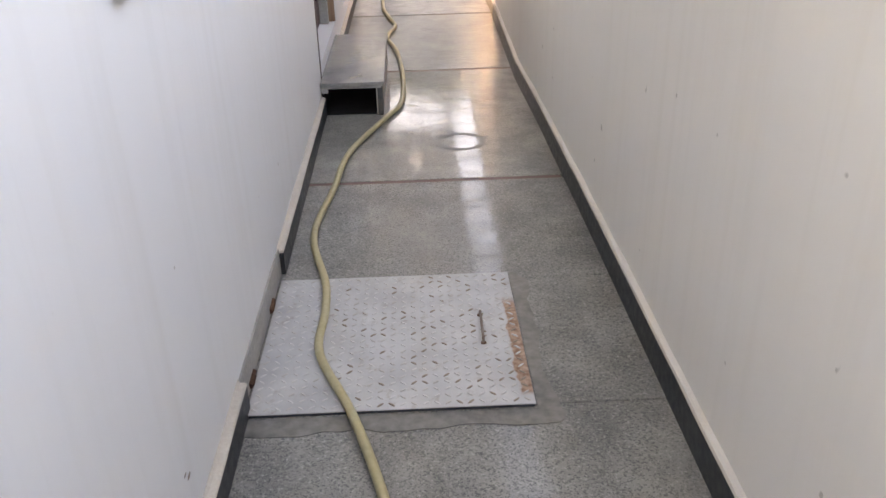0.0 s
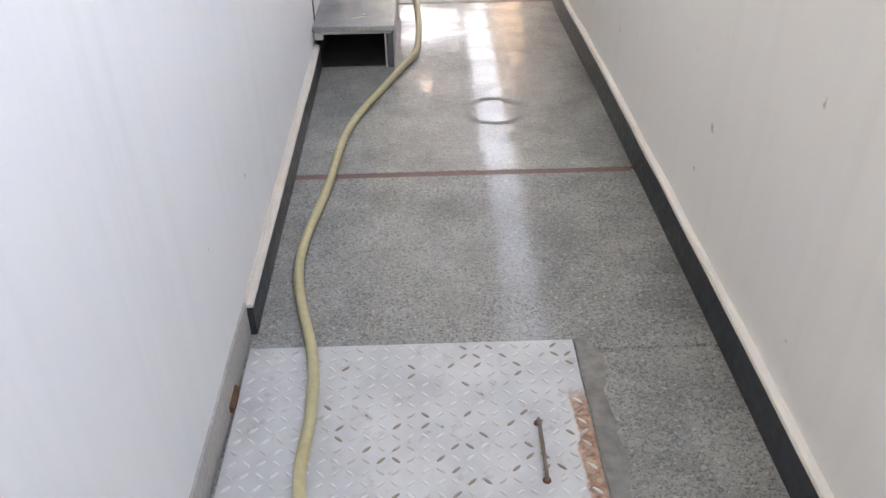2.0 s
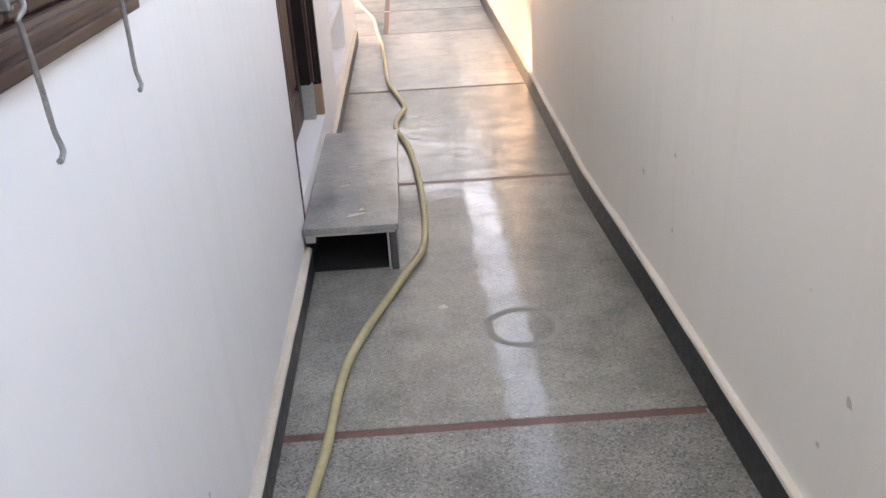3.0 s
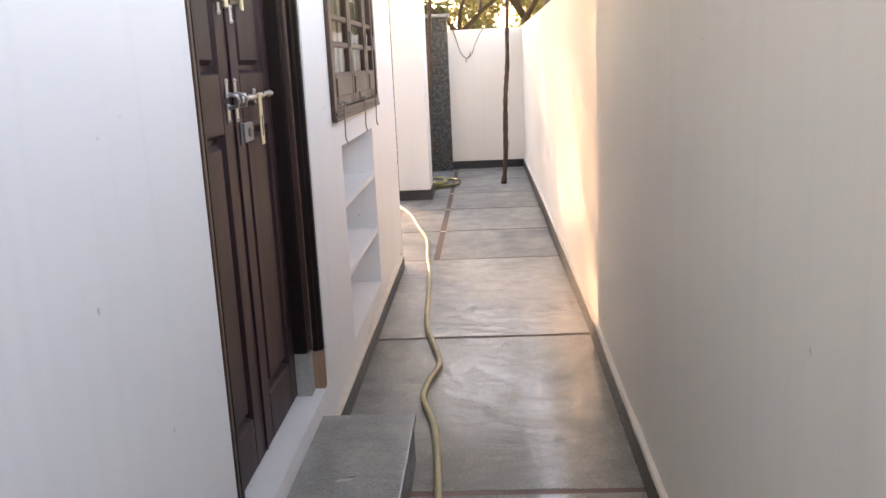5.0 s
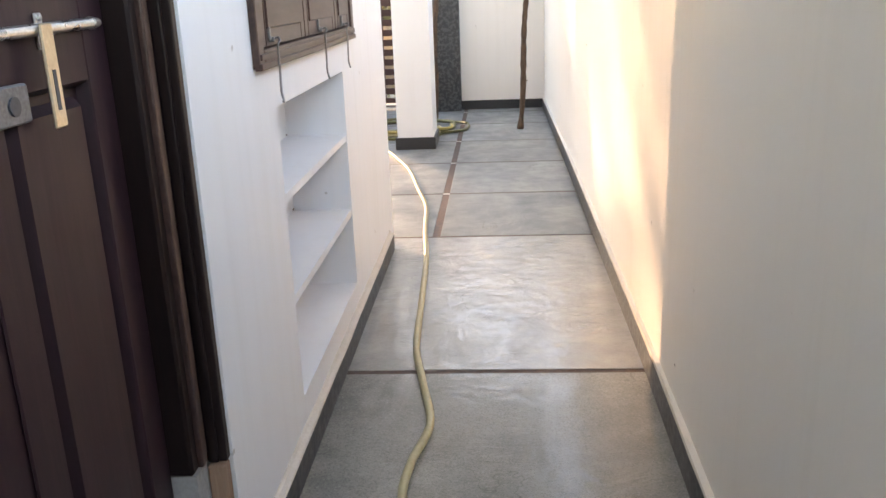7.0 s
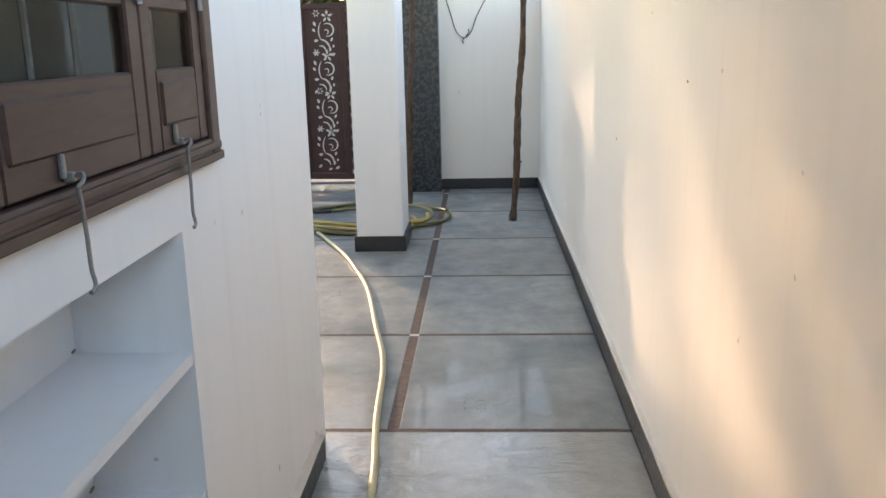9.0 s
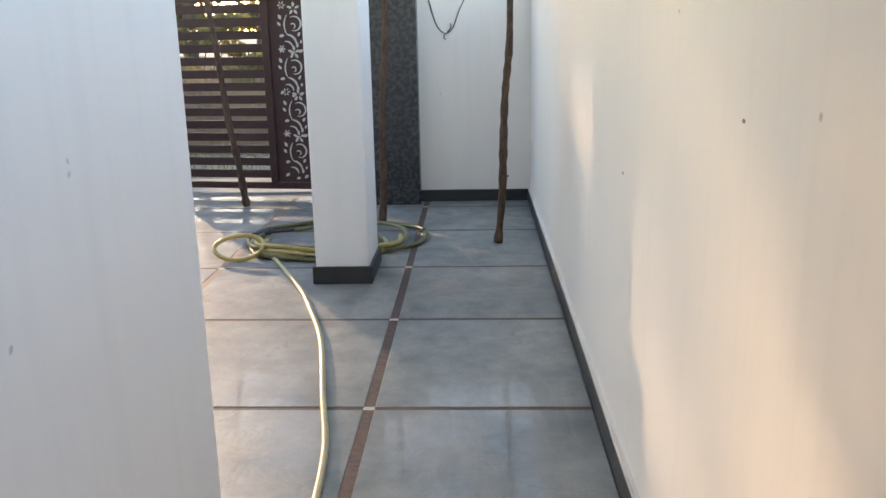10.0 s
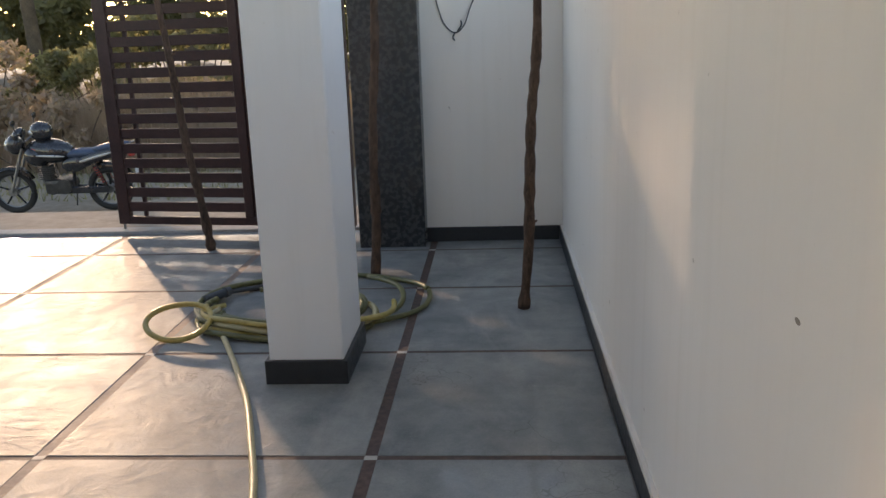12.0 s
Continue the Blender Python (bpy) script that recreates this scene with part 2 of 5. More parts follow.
NEIGHBOUR = simple("grey_rendered_wall", (0.40, 0.40, 0.39), (0.56, 0.55, 0.53), 2, (0.8, 0.9), 0, 0.3, 0.004)
INSIDE_DIM = simple("room_dimness_colour", (0.10, 0.07, 0.06), (0.16, 0.115, 0.10), 3, (0.8, 0.9))
# tyre rubber; also blackens the step's cavity in place of shade
RUBBER_AND_SHADE = simple("black_rubber_and_shade", (0.012, 0.012, 0.012), (0.03, 0.03, 0.03), 20, (0.7, 0.9))
BIKE_BLACK = simple("black_motorcycle_paint", (0.01, 0.01, 0.012), (0.03, 0.03, 0.035), 10, (0.15, 0.3), 0, 0.02, 0.001, coat=0.6)
BIKE_RED = simple("red_motorcycle_stripe", (0.30, 0.03, 0.02), (0.45, 0.06, 0.04), 10, (0.2, 0.3), 0, 0.02, 0.001, coat=0.5)
BIKE_SEAT = simple("blue_grey_vinyl_seat", (0.03, 0.05, 0.09), (0.07, 0.10, 0.16), 15, (0.4, 0.6))
BIKE_ENGINE = simple("dark_engine_metal", (0.03, 0.03, 0.03), (0.10, 0.10, 0.10), 20, (0.35, 0.5), 0.6)
PLATE_WHITE = simple("white_plate_paint", (0.62, 0.62, 0.62), (0.74, 0.74, 0.74), 20, (0.3, 0.5))
BIKE_METAL = simple("dull_engine_metal", (0.16, 0.16, 0.16), (0.36, 0.36, 0.36), 20, (0.3, 0.5), 0.9)


LOCK = simple("worn_dark_steel", (0.10, 0.11, 0.12), (0.26, 0.27, 0.29), 25, (0.35, 0.5), 0.7, 0.1, 0.001)
DIRT = simple("brown_dirt", (0.24, 0.20, 0.16), (0.36, 0.31, 0.26), 30, (0.8, 0.95))
HANDLE = simple("rust_stained_rod", (0.14, 0.09, 0.065), (0.34, 0.28, 0.24), 40, (0.5, 0.7), 0.4)
PALE_CHIP = simple("pale_cement_chip", (0.42, 0.39, 0.35), (0.58, 0.55, 0.50), 20, (0.5, 0.7))


def plate_paint():
    """Silver-white paint on tread plate, worn through to rust along one edge."""
    m, nt, b = shader("worn_silver_paint")
    co = nd(nt, "ShaderNodeTexCoord").outputs["Object"]
    xyz = nd(nt, "ShaderNodeSeparateXYZ", {"Vector": co})
    clouds, fine = noise_tex(nt, co, 7, 5), noise_tex(nt, co, 60, 4)
    c = ramp(nt, clouds, [(0.3, (0.42, 0.43, 0.44)), (0.7, (0.60, 0.61, 0.61))])
    c = mix(nt, ramp(nt, noise_tex(nt, co, 26, 5, 0.7), [(0.57, grey(0)), (0.70, grey(0.5))]), c, (0.30, 0.24, 0.19))
    edge = math_node(nt, "ADD", xyz.outputs[0], math_node(nt, "MULTIPLY", noise_tex(nt, co, 18, 4), 0.045))
    band = ramp(nt, edge, [(0.0, grey(0)), (0.214, grey(0)), (0.218, grey(1))])
    stretch = math_node(nt, "MULTIPLY", ramp(nt, xyz.outputs[1], [(0.10, grey(0)), (0.12, grey(1))]), ramp(nt, xyz.outputs[1], [(0.58, grey(1)), (0.63, grey(0))]))
    worn = math_node(nt, "MULTIPLY", band, stretch)
    c = mix(nt, worn, c, ramp(nt, fine, [(0.35, (0.24, 0.11, 0.06)), (0.65, (0.50, 0.33, 0.24))]))
    nt.links.new(c, b.inputs["Base Color"])
    b.inputs["Roughness"].default_value = 0.42
    b.inputs["Metallic"].default_value = 0.15
    bump(nt, b, fine, 0.15, 0.001)
    return m


STAIN = simple("dull_cement_stain", (0.23, 0.23, 0.215), (0.33, 0.32, 0.30), 30, (0.7, 0.85))
PLATE = plate_paint()
APRON = simple("smooth_cement_patch", (0.10, 0.096, 0.090), (0.31, 0.295, 0.27), 5, (0.35, 0.55), 0, 0.3, 0.002)


def lug_paint():
    """Painted lugs, some worn to bare or rusty steel."""
    m, nt, b = shader("worn_tread_lug")
    isl = nd(nt, "ShaderNodeNewGeometry").outputs["Random Per Island"]
    co = nd(nt, "ShaderNodeTexCoord").outputs["Object"]
    xyz = nd(nt, "ShaderNodeSeparateXYZ", {"Vector": co})
    patch = math_node(nt, "ADD", isl, math_node(nt, "MULTIPLY", noise_tex(nt, co, 4, 3), 0.42))
    patch = math_node(nt, "ADD", patch, math_node(nt, "MULTIPLY", xyz.outputs[0], 0.55))
    c = ramp(nt, patch, [(0.5, (0.66, 0.66, 0.65)), (0.995, (0.52, 0.50, 0.47)), (1.0, (0.30, 0.24, 0.19))])
    nt.links.new(c, b.inputs["Base Color"])
    b.inputs["Roughness"].default_value = 0.45
    b.inputs["Metallic"].default_value = 0.15
    return m


LUG = lug_paint()


def leaf_material(name, a, bcol):
    m, nt, b = shader(name)
    isl = nd(nt, "ShaderNodeNewGeometry").outputs["Random Per Island"]
    nt.links.new(ramp(nt, isl, [(0.0, a), (1.0, bcol)]), b.inputs["Base Color"])
    b.inputs["Roughness"].default_value = 0.6
    b.inputs["Transmission Weight"].default_value = 0.0
    tr = nd(nt, "ShaderNodeBsdfTranslucent", {"Color": (bcol[0] * 1.5, bcol[1] * 1.5, bcol[2], 1)})
    mx = nd(nt, "ShaderNodeMixShader", {0: 0.5, 1: b.outputs[0], 2: tr.outputs[0]})
    nt.links.new(mx.outputs[0], nt.nodes["Material Output"].inputs["Surface"])
    return m


# pale colour for the daylight behind the gate panel's cut-outs
CUT_DAYLIGHT = simple("pale_cut_out_daylight", (0.52, 0.49, 0.45), (0.66, 0.62, 0.57), 5, (0.5, 0.7))
LEAF = leaf_material("dusty_olive_leaves", (0.08, 0.085, 0.045), (0.17, 0.165, 0.09))
LEAF_DRY = leaf_material("dry_brown_brush", (0.20, 0.15, 0.125), (0.40, 0.31, 0.265))
LEAF_LOW = leaf_material("dry_green_weeds", (0.11, 0.11, 0.06), (0.27, 0.25, 0.15))


def glass_material():
    m, nt, b = shader("dark_window_glass")
    b.inputs["Base Color"].default_value = (0.75, 0.78, 0.78, 1)
    b.inputs["Roughness"].default_value = 0.03
    b.inputs["Transmission Weight"].default_value = 1.0
    b.inputs["IOR"].default_value = 1.1
    return m


GLASS = glass_material()


def lit_diffuser():
    m, nt, b = shader("lit_white_diffuser")
    b.inputs["Base Color"].default_value = (0.9, 0.9, 0.9, 1)
    b.inputs["Emission Color"].default_value = (1.0, 0.97, 0.92, 1)
    b.inputs["Emission Strength"].default_value = 0.9
    return m


LIT = lit_diffuser()

# ---- mesh helpers ----


def box(bm, x0, x1, y0, y1, z0, z1):
    m = Matrix.Translation(((x0 + x1) / 2, (y0 + y1) / 2, (z0 + z1) / 2)) @ Matrix.Diagonal((x1 - x0, y1 - y0, z1 - z0, 1))
    return bmesh.ops.create_cube(bm, size=1, matrix=m)["verts"]


def soften(bm, width, segments=2):
    bmesh.ops.bevel(bm, geom=bm.edges[:], offset=width, segments=segments, profile=0.6, affect="EDGES", clamp_overlap=True)
    return bm


def boxes(*rows, bevel=0.0, segments=1):
    bm = bmesh.new()
    for r in rows:
        if bevel:
            one = bmesh.new()
            box(one, *r)
            soften(one, bevel, segments)
            me = bpy.data.meshes.new("tmp")
            one.to_mesh(me)
            one.free()
            bm.from_mesh(me)
            bpy.data.meshes.remove(me)
        else:
            box(bm, *r)
    return bm


def rod(bm, a, b, r0, r1=None, sides=12, caps=True):
    a, b = Vector(a), Vector(b)
    m = Matrix.Translation((a + b) / 2) @ (b - a).to_track_quat("Z", "Y").to_matrix().to_4x4()
    return bmesh.ops.create_cone(bm, cap_ends=caps, segments=sides, radius1=r0, radius2=r0 if r1 is None else r1, depth=(b - a).length, matrix=m)["verts"]


def smooth_line(points, steps=8, closed=False):
    """A Catmull-Rom line through points."""
    p = [Vector(q) for q in points]
    out = []
    n = len(p)
    for i in range(n if closed else n - 1):
        get = (lambda k: p[k % n]) if closed else (lambda k: p[min(max(k, 0), n - 1)])
        a, b, c, d = get(i - 1), get(i), get(i + 1), get(i + 2)
        for s in range(steps):
            t = s / steps
            out.append(0.5 * (2 * b + (c - a) * t + (2 * a - 5 * b + 4 * c - d) * t * t + (3 * b - a - 3 * c + d) * t ** 3))
    if not closed:
        out.append(p[-1])
    return out


def tube(bm, line, radius, sides=8, closed=False):
    """A round tube along a line; radius may be a function of 0..1."""
    n = len(line)
    rings = []
    for i, q in enumerate(line):
        ahead = (line[(i + 1) % n] if closed or i < n - 1 else q) - (line[i - 1] if closed or i else q)
        side = ahead.cross(Vector((0, 0, 1)))
        side = side.normalized() if side.length > 1e-4 * max(ahead.length, 1e-6) else Vector((1, 0, 0))
        up = side.cross(ahead).normalized()
        r = radius(i / max(n - 1, 1)) if callable(radius) else radius
        rings.append([bm.verts.new(q + r * (math.cos(k * math.tau / sides) * side + math.sin(k * math.tau / sides) * up)) for k in range(sides)])
    for i in range(n if closed else n - 1):
        a, b = rings[i], rings[(i + 1) % n]
        for k in range(sides):
            f = bm.faces.new((a[k], a[(k + 1) % sides], b[(k + 1) % sides], b[k]))
            f.smooth = True
    if not closed:
        bm.faces.new(rings[0][::-1])
        bm.faces.new(rings[-1])
    bmesh.ops.recalc_face_normals(bm, faces=bm.faces[:])
    return bm


def mesh_of(name, bm, material):
    me = bpy.data.meshes.new(name)
    bm.to_mesh(me)
    bm.free()
    if material:
        me.materials.append(material)
    return me


def part(name, bm, material, parent=None, label=""):
    ob = new(name, mesh_of(name, bm, material))
    ob.parent = parent
    return tagged(ob, label)


def piece(name, me, parent, at=(0, 0, 0)):
    ob = new(name, me)
    ob.parent, ob.location = parent, at
    return ob


def thing(name, label, category, at=(0, 0, 0), group="", kind=""):
    ob = new(name)
    ob.location = at
    ob.empty_display_size = 0.1
    return tagged(ob, label, category, group, kind)


def structure(name, bm, material, label, category):
    return tagged(part(name, bm, material), label, category, kind="structure")


# ---- the large structure ----
HOUSE, YARD = -0.562, 0.576     # faces of the house wall and of the compound wall
CORNER, FRONT = 6.71, 12.10     # the house's corner, the front wall's face
BACK = -4.2
BASE = -0.7                     # level of the road outside

bm = bmesh.new()
R = 900.0
bm.faces.new([bm.verts.new(v) for v in ((-R, -R, BASE), (R, -R, BASE), (R, R, BASE), (-R, R, BASE))])
structure("ground", bm, EARTH, "dry dusty earth road and ground outside the gate", "ground")

# floor: base slab; its panels and joint strips are added at the end
floor = structure("floor", boxes((-0.80, 0.90, BACK, 6.8, BASE, -0.012), (-6.0, 0.70, 6.8, 12.62, BASE, -0.012)), CONCRETE,
                  "polished grey cement floor laid in large panels with brown joint strips", "floor")

DOOR = (2.655, 3.80, 0.245, 2.36)
WIN1 = (4.26, 5.71, 1.178, 2.36)
WIN2 = (-0.28, 1.17, 1.165, 2.36)
NICHE = (4.452, 5.476, 0.195, 1.063)
IN, TOP = HOUSE - 0.30, 3.05


def across(y0, y1, z0, z1, x0=IN, x1=HOUSE):
    return (x0, x1, y0, y1, z0, z1)


rows = [across(BACK, WIN2[0], BASE, TOP), across(WIN2[0], WIN2[1], BASE, WIN2[2]), across(WIN2[0], WIN2[1], WIN2[3], TOP),
        across(WIN2[1], DOOR[0], BASE, TOP), across(DOOR[0], DOOR[1], BASE, DOOR[2]), across(DOOR[0], DOOR[1], DOOR[3], TOP),
        across(DOOR[1], WIN1[0], BASE, TOP), across(WIN1[0], WIN1[1], WIN1[3], TOP), across(WIN1[1], CORNER, BASE, TOP),
        across(WIN1[0], WIN1[1], NICHE[3], WIN1[2]), across(WIN1[0], WIN1[1], BASE, NICHE[2]),
        across(WIN1[0], NICHE[0], NICHE[2], NICHE[3]), across(NICHE[1], WIN1[1], NICHE[2], NICHE[3]),
        across(NICHE[0], NICHE[1], NICHE[2], NICHE[3], IN, IN + 0.06),
        (IN + 0.06, HOUSE - 0.004, NICHE[0], NICHE[1], 0.790, 0.815), (IN + 0.06, HOUSE - 0.004, NICHE[0], NICHE[1], 0.484, 0.510)]
structure("wall_west", boxes(*rows), WHITE, "white painted house wall with door, windows and a shelved niche", "wall")
structure("wall_porch", boxes((-6.0, IN, CORNER - 0.23, CORNER, BASE, TOP)), WHITE, "white painted front wall of the house", "wall")
# room walls coloured dark, so the panes show dimness behind them
structure("wall_far_rooms", boxes((-6.23, -6.0, BACK, CORNER, BASE, TOP), (-6.0, IN, BACK - 0.23, BACK, BASE, TOP)), INSIDE_DIM,
          "plain walls closing the rooms of the house, coloured dark for the dimness inside", "wall")
structure("ceiling", boxes((-6.23, EAVE, BACK - 0.23, CORNER + 0.0, TOP, TOP + 0.13), (-6.23, -1.2, CORNER, 9.6, TOP, TOP + 0.13), (-1.2, EAVE, CORNER, EAVE_END, TOP, TOP + 0.13)), WHITE,
          "white roof slab of the house and porch", "ceiling")
lamp = thing("ceiling_light", "small round white ceiling light under the roof slab", "ceiling light", (-0.12, 9.58, TOP))
bm = bmesh.new()
bmesh.ops.create_cone(bm, cap_ends=True, segments=28, radius1=0.085, radius2=0.095, depth=0.03, matrix=Matrix.Translation((0, 0, -0.015)))
part("body", bm, WHITE, lamp)
bm = bmesh.new()
bmesh.ops.create_cone(bm, cap_ends=True, segments=28, radius1=0.075, radius2=0.078, depth=0.006, matrix=Matrix.Translation((0, 0, -0.0325)))
part("diffuser", bm, LIT, lamp, "glowing white diffuser")
structure("floor_indoors", boxes((-6.0, IN, BACK, CORNER - 0.23, BASE, 0.24)), CONCRETE, "plain floor of the dim rooms", "floor")
structure("wall_front", boxes((-0.379, YARD, FRONT, FRONT + 0.15, BASE, 1.795)), CREAM, "off-white painted front compound wall", "wall")
structure("wall_back", boxes((HOUSE, YARD + 0.5, BACK - 0.23, BACK, BASE, 1.81)), CREAM, "off-white wall closing the passage behind", "wall")
structure("wall_street", boxes((-6.4, -5.2, FRONT, FRONT + 0.15, BASE, 1.81), (-6.4, -6.25, CORNER, FRONT, BASE, 1.81)), CREAM,
          "off-white compound wall beside the driveway", "wall")



BENDS = ((-5.0, 0.09), (1.0, 0.021), (2.3, -0.001), (3.2, -0.026), (4.2, -0.014), (5.0, -0.002), (8.5, 0.008), (12.4, 0.0))


def bulge(y):
    """How far the compound wall stands out of line at y."""
    for (a, p), (b, q) in zip(BENDS, BENDS[1:]):
        if y <= b:
            return p + (q - p) * (y - a) / (b - a)
    return 0.0


def splay(bm):
    for v in bm.verts:
        v.co.x += bulge(v.co.y)
    return bm


def runs(end):
    """The wall's length cut at its bends."""
    cuts = [BACK] + [y for y, _ in BENDS[1:-1]] + [end]
    return list(zip(cuts, cuts[1:]))


structure("wall_east", splay(boxes(*[(YARD, YARD + 0.15, a, b, BASE, 1.81) for a, b in runs(FRONT + 0.15)])), CREAM,
          "off-white painted compound wall with faint streaks", "wall")

# skirtings, with a sloping ledge of cream plaster above them
structure("baseboard_east", splay(boxes(*[(0.554, YARD, a, b, -0.005, 0.10) for a, b in runs(FRONT - 0.015)])), SKIRT, "dark granite skirting along the compound wall", "skirting")
structure("baseboard_front", boxes((-0.379, 0.554, FRONT - 0.015, FRONT, -0.005, 0.10)), SKIRT, "black granite skirting along the front wall", "skirting")
SKW = -0.540
structure("baseboard_west", boxes((HOUSE, SKW, BACK, 0.10, -0.005, 0.084), (HOUSE, SKW, 0.86, 2.60, -0.005, 0.084),
                                  (HOUSE, SKW, 3.70, 6.58, -0.005, 0.084)), SKIRT, "dark granite skirting along the house wall, broken beside the hatch", "skirting")


def ledge(name, x_out, x_wall, z, rise, spans, material):
    """The uneven foot of the wall's plaster, flaring out over the skirting."""
    bm = bmesh.new()
    for y0, y1 in spans:
        n = max(2, int((y1 - y0) / 0.08))
        rows = []
        for i in range(n + 1):
            y = y0 + (y1 - y0) * i / n
            w = 0.003 * noise.noise(Vector((y * 5, 1.7, z)))
            h = 0.008 * noise.noise(Vector((y * 4, 9.1, z)))
            rows.append([bm.verts.new(v) for v in ((x_out + w, y, z - 0.002), (x_out + w, y, z + 0.010 + h * 0.4), (x_out * 0.45 + x_wall * 0.55, y, z + rise * 0.4 + h), (x_wall, y, z + rise + h), (x_wall, y, z - 0.002))])
        for a, b in zip(rows, rows[1:]):
            for k in range(5):
                bm.faces.new((a[k], a[(k + 1) % 5], b[(k + 1) % 5], b[k])).smooth = k == 2
        bm.faces.new(rows[0])
        bm.faces.new(rows[-1][::-1])
    bmesh.ops.recalc_face_normals(bm, faces=bm.faces[:])
    if x_out > 0:
        splay(bm)
    return structure(name, bm, material, "uneven flared plaster foot of the wall above the skirting", "plaster trim")


ledge("trim_east", 0.558, YARD + 0.004, 0.10, 0.014, [(BACK, FRONT - 0.02)], CREAM)
ledge("trim_west", SKW - 0.003, HOUSE - 0.004, 0.084, 0.03, [(BACK, 0.10), (0.86, 2.60), (3.70, 6.58)], BEAD)
for name, x, z, spans in (("trim_bead_east", 0.559, 0.103, [(BACK, FRONT - 0.02)]), ("trim_bead_west", SKW - 0.004, 0.088, [(BACK, 0.10), (0.86, 2.60), (3.70, 6.58)])):
    bm = bmesh.new()
    for y0, y1 in spans:
        n = max(2, int((y1 - y0) / 0.1))
        tube(bm, [Vector((x + 0.002 * noise.noise(Vector((i * 0.7, x, 0))), y0 + (y1 - y0) * i / n, z + 0.003 * noise.noise(Vector((i * 0.9, 3, x))))) for i in range(n + 1)], 0.0055, 6)
    if x > 0:
        splay(bm)
    structure(name, bm, BEAD, "thin uneven cream plaster bead on the skirting", "plaster trim")
structure("trim_broken", boxes((HOUSE, -0.556, 0.10, 0.86, -0.004, 0.10)), PLASTER, "raw cement strip where skirting is missing", "plaster patch")

# ---- the door ----


def panel(x, y0, y1, z0, z1, depth=0.019, lip=0.024):
    """A raised and fielded panel facing +x with a sunk moulding round it."""
    bm = bmesh.new()
    rings = []
    for inset, out in ((0, 0.0), (lip * 0.35, -depth), (lip * 0.95, -depth), (lip * 1.55, 0.0)):
        rings.append([bm.verts.new((x + out, y, z)) for y, z in ((y0 + inset, z0 + inset), (y1 - inset, z0 + inset), (y1 - inset, z1 - inset), (y0 + inset, z1 - inset))])
    for a, b in zip(rings, rings[1:]):
        for k in range(4):
            bm.faces.new((a[k], a[(k + 1) % 4], b[(k + 1) % 4], b[k]))
    bm.faces.new(rings[-1])
    return bm


def door_leaf(parent, y0, y1, z0, z1, x, stile=0.085):
    t = 0.036
    mids = (1.226, 1.387)
    rows = [(x - t, x, y0, y0 + stile, z0, z1), (x - t, x, y1 - stile, y1, z0, z1)]
    for a, b in ((z0, z0 + 0.15), mids, (z1 - 0.12, z1)):
        rows.append((x - t, x, y0 + stile, y1 - stile, a, b))
    leaf = part("leaf", boxes(*rows, bevel=0.003), DOOR_WOOD, parent)
    for a, b in ((z0 + 0.15, mids[0]), (mids[1], z1 - 0.12)):
        part("panel", panel(x - 0.003, y0 + stile, y1 - stile, a, b), DOOR_WOOD, leaf)
    part("backing", boxes((x - t, x - t + 0.012, y0 + 0.01, y1 - 0.01, z0 + 0.01, z1 - 0.01)), DOOR_WOOD, leaf)
    return leaf


LX = -0.650
door = thing("door_1", "closed dark brown panelled double door with steel bolt in the house wall", "door", (HOUSE, 3.27, 0.245), kind="structure")


def settle(root):
    for o in root.children:
        o.matrix_parent_inverse = Matrix.Translation(root.location).inverted()
    return root


FX = -0.605
part("frame", boxes((FX - 0.10, FX, 3.675, DOOR[1], 0.405, DOOR[3]), (FX - 0.10, FX, 2.815, 3.675, DOOR[3] - 0.10, DOOR[3]), bevel=0.006), FRAME_WOOD, door)
part("moulding", boxes((FX - 0.004, FX + 0.012, 3.705, 3.733, 0.41, DOOR[3]), bevel=0.004, segments=2), WINDOW_WOOD, door, "lighter brown bead")
part("architrave", boxes((FX - 0.002, FX + 0.022, 3.765, DOOR[1] - 0.002, 0.385, DOOR[3]),
                       (FX - 0.02, HOUSE - 0.004, DOOR[1] - 0.028, DOOR[1] - 0.004, 0.385, DOOR[3]), bevel=0.004, segments=2), FRAME_WOOD, door)
part("edge_bead", boxes((FX, HOUSE + 0.004, DOOR[0], DOOR[0] + 0.022, 0.16, DOOR[3]), bevel=0.004), WINDOW_WOOD, door, "lighter brown bead")
part("near_jamb", boxes((FX - 0.10, FX - 0.001, DOOR[0], 2.815, 0.245, DOOR[3]), bevel=0.006), DOOR_WOOD, door)
part("jamb_bead", boxes((FX - 0.002, FX + 0.010, 2.79, 2.812, 0.25, DOOR[3] - 0.1), bevel=0.003), FRAME_WOOD, door)
part("jamb_block", boxes((FX - 0.10, FX + 0.004, 3.680, 3.742, 0.245, 0.403)), PLASTER, door, "grey plaster block under the frame")
part("wood_wedge", boxes((FX + 0.0, HOUSE - 0.003, 3.752, 3.785, 0.175, 0.384), bevel=0.003), RAW_WOOD, door, "raw orange wood strip")
leaf_a = door_leaf(door, 2.822, 3.226, 0.255, DOOR[3] - 0.10, LX, 0.100)
leaf_b = door_leaf(door, 3.230, 3.670, 0.255, DOOR[3] - 0.10, LX)
part("astragal", boxes((LX, LX + 0.006, 3.218, 3.232, 0.26, DOOR[3] - 0.1), bevel=0.003), DOOR_WOOD, door)


def long_handle(y):
    bm = boxes((LX + 0.022, LX + 0.034, y - 0.011, y + 0.011, 1.555, 1.85), bevel=0.004)
    for z in (1.58, 1.82):
        rod(bm, (LX - 0.002, y, z), (LX + 0.026, y, z), 0.007)
    return bm


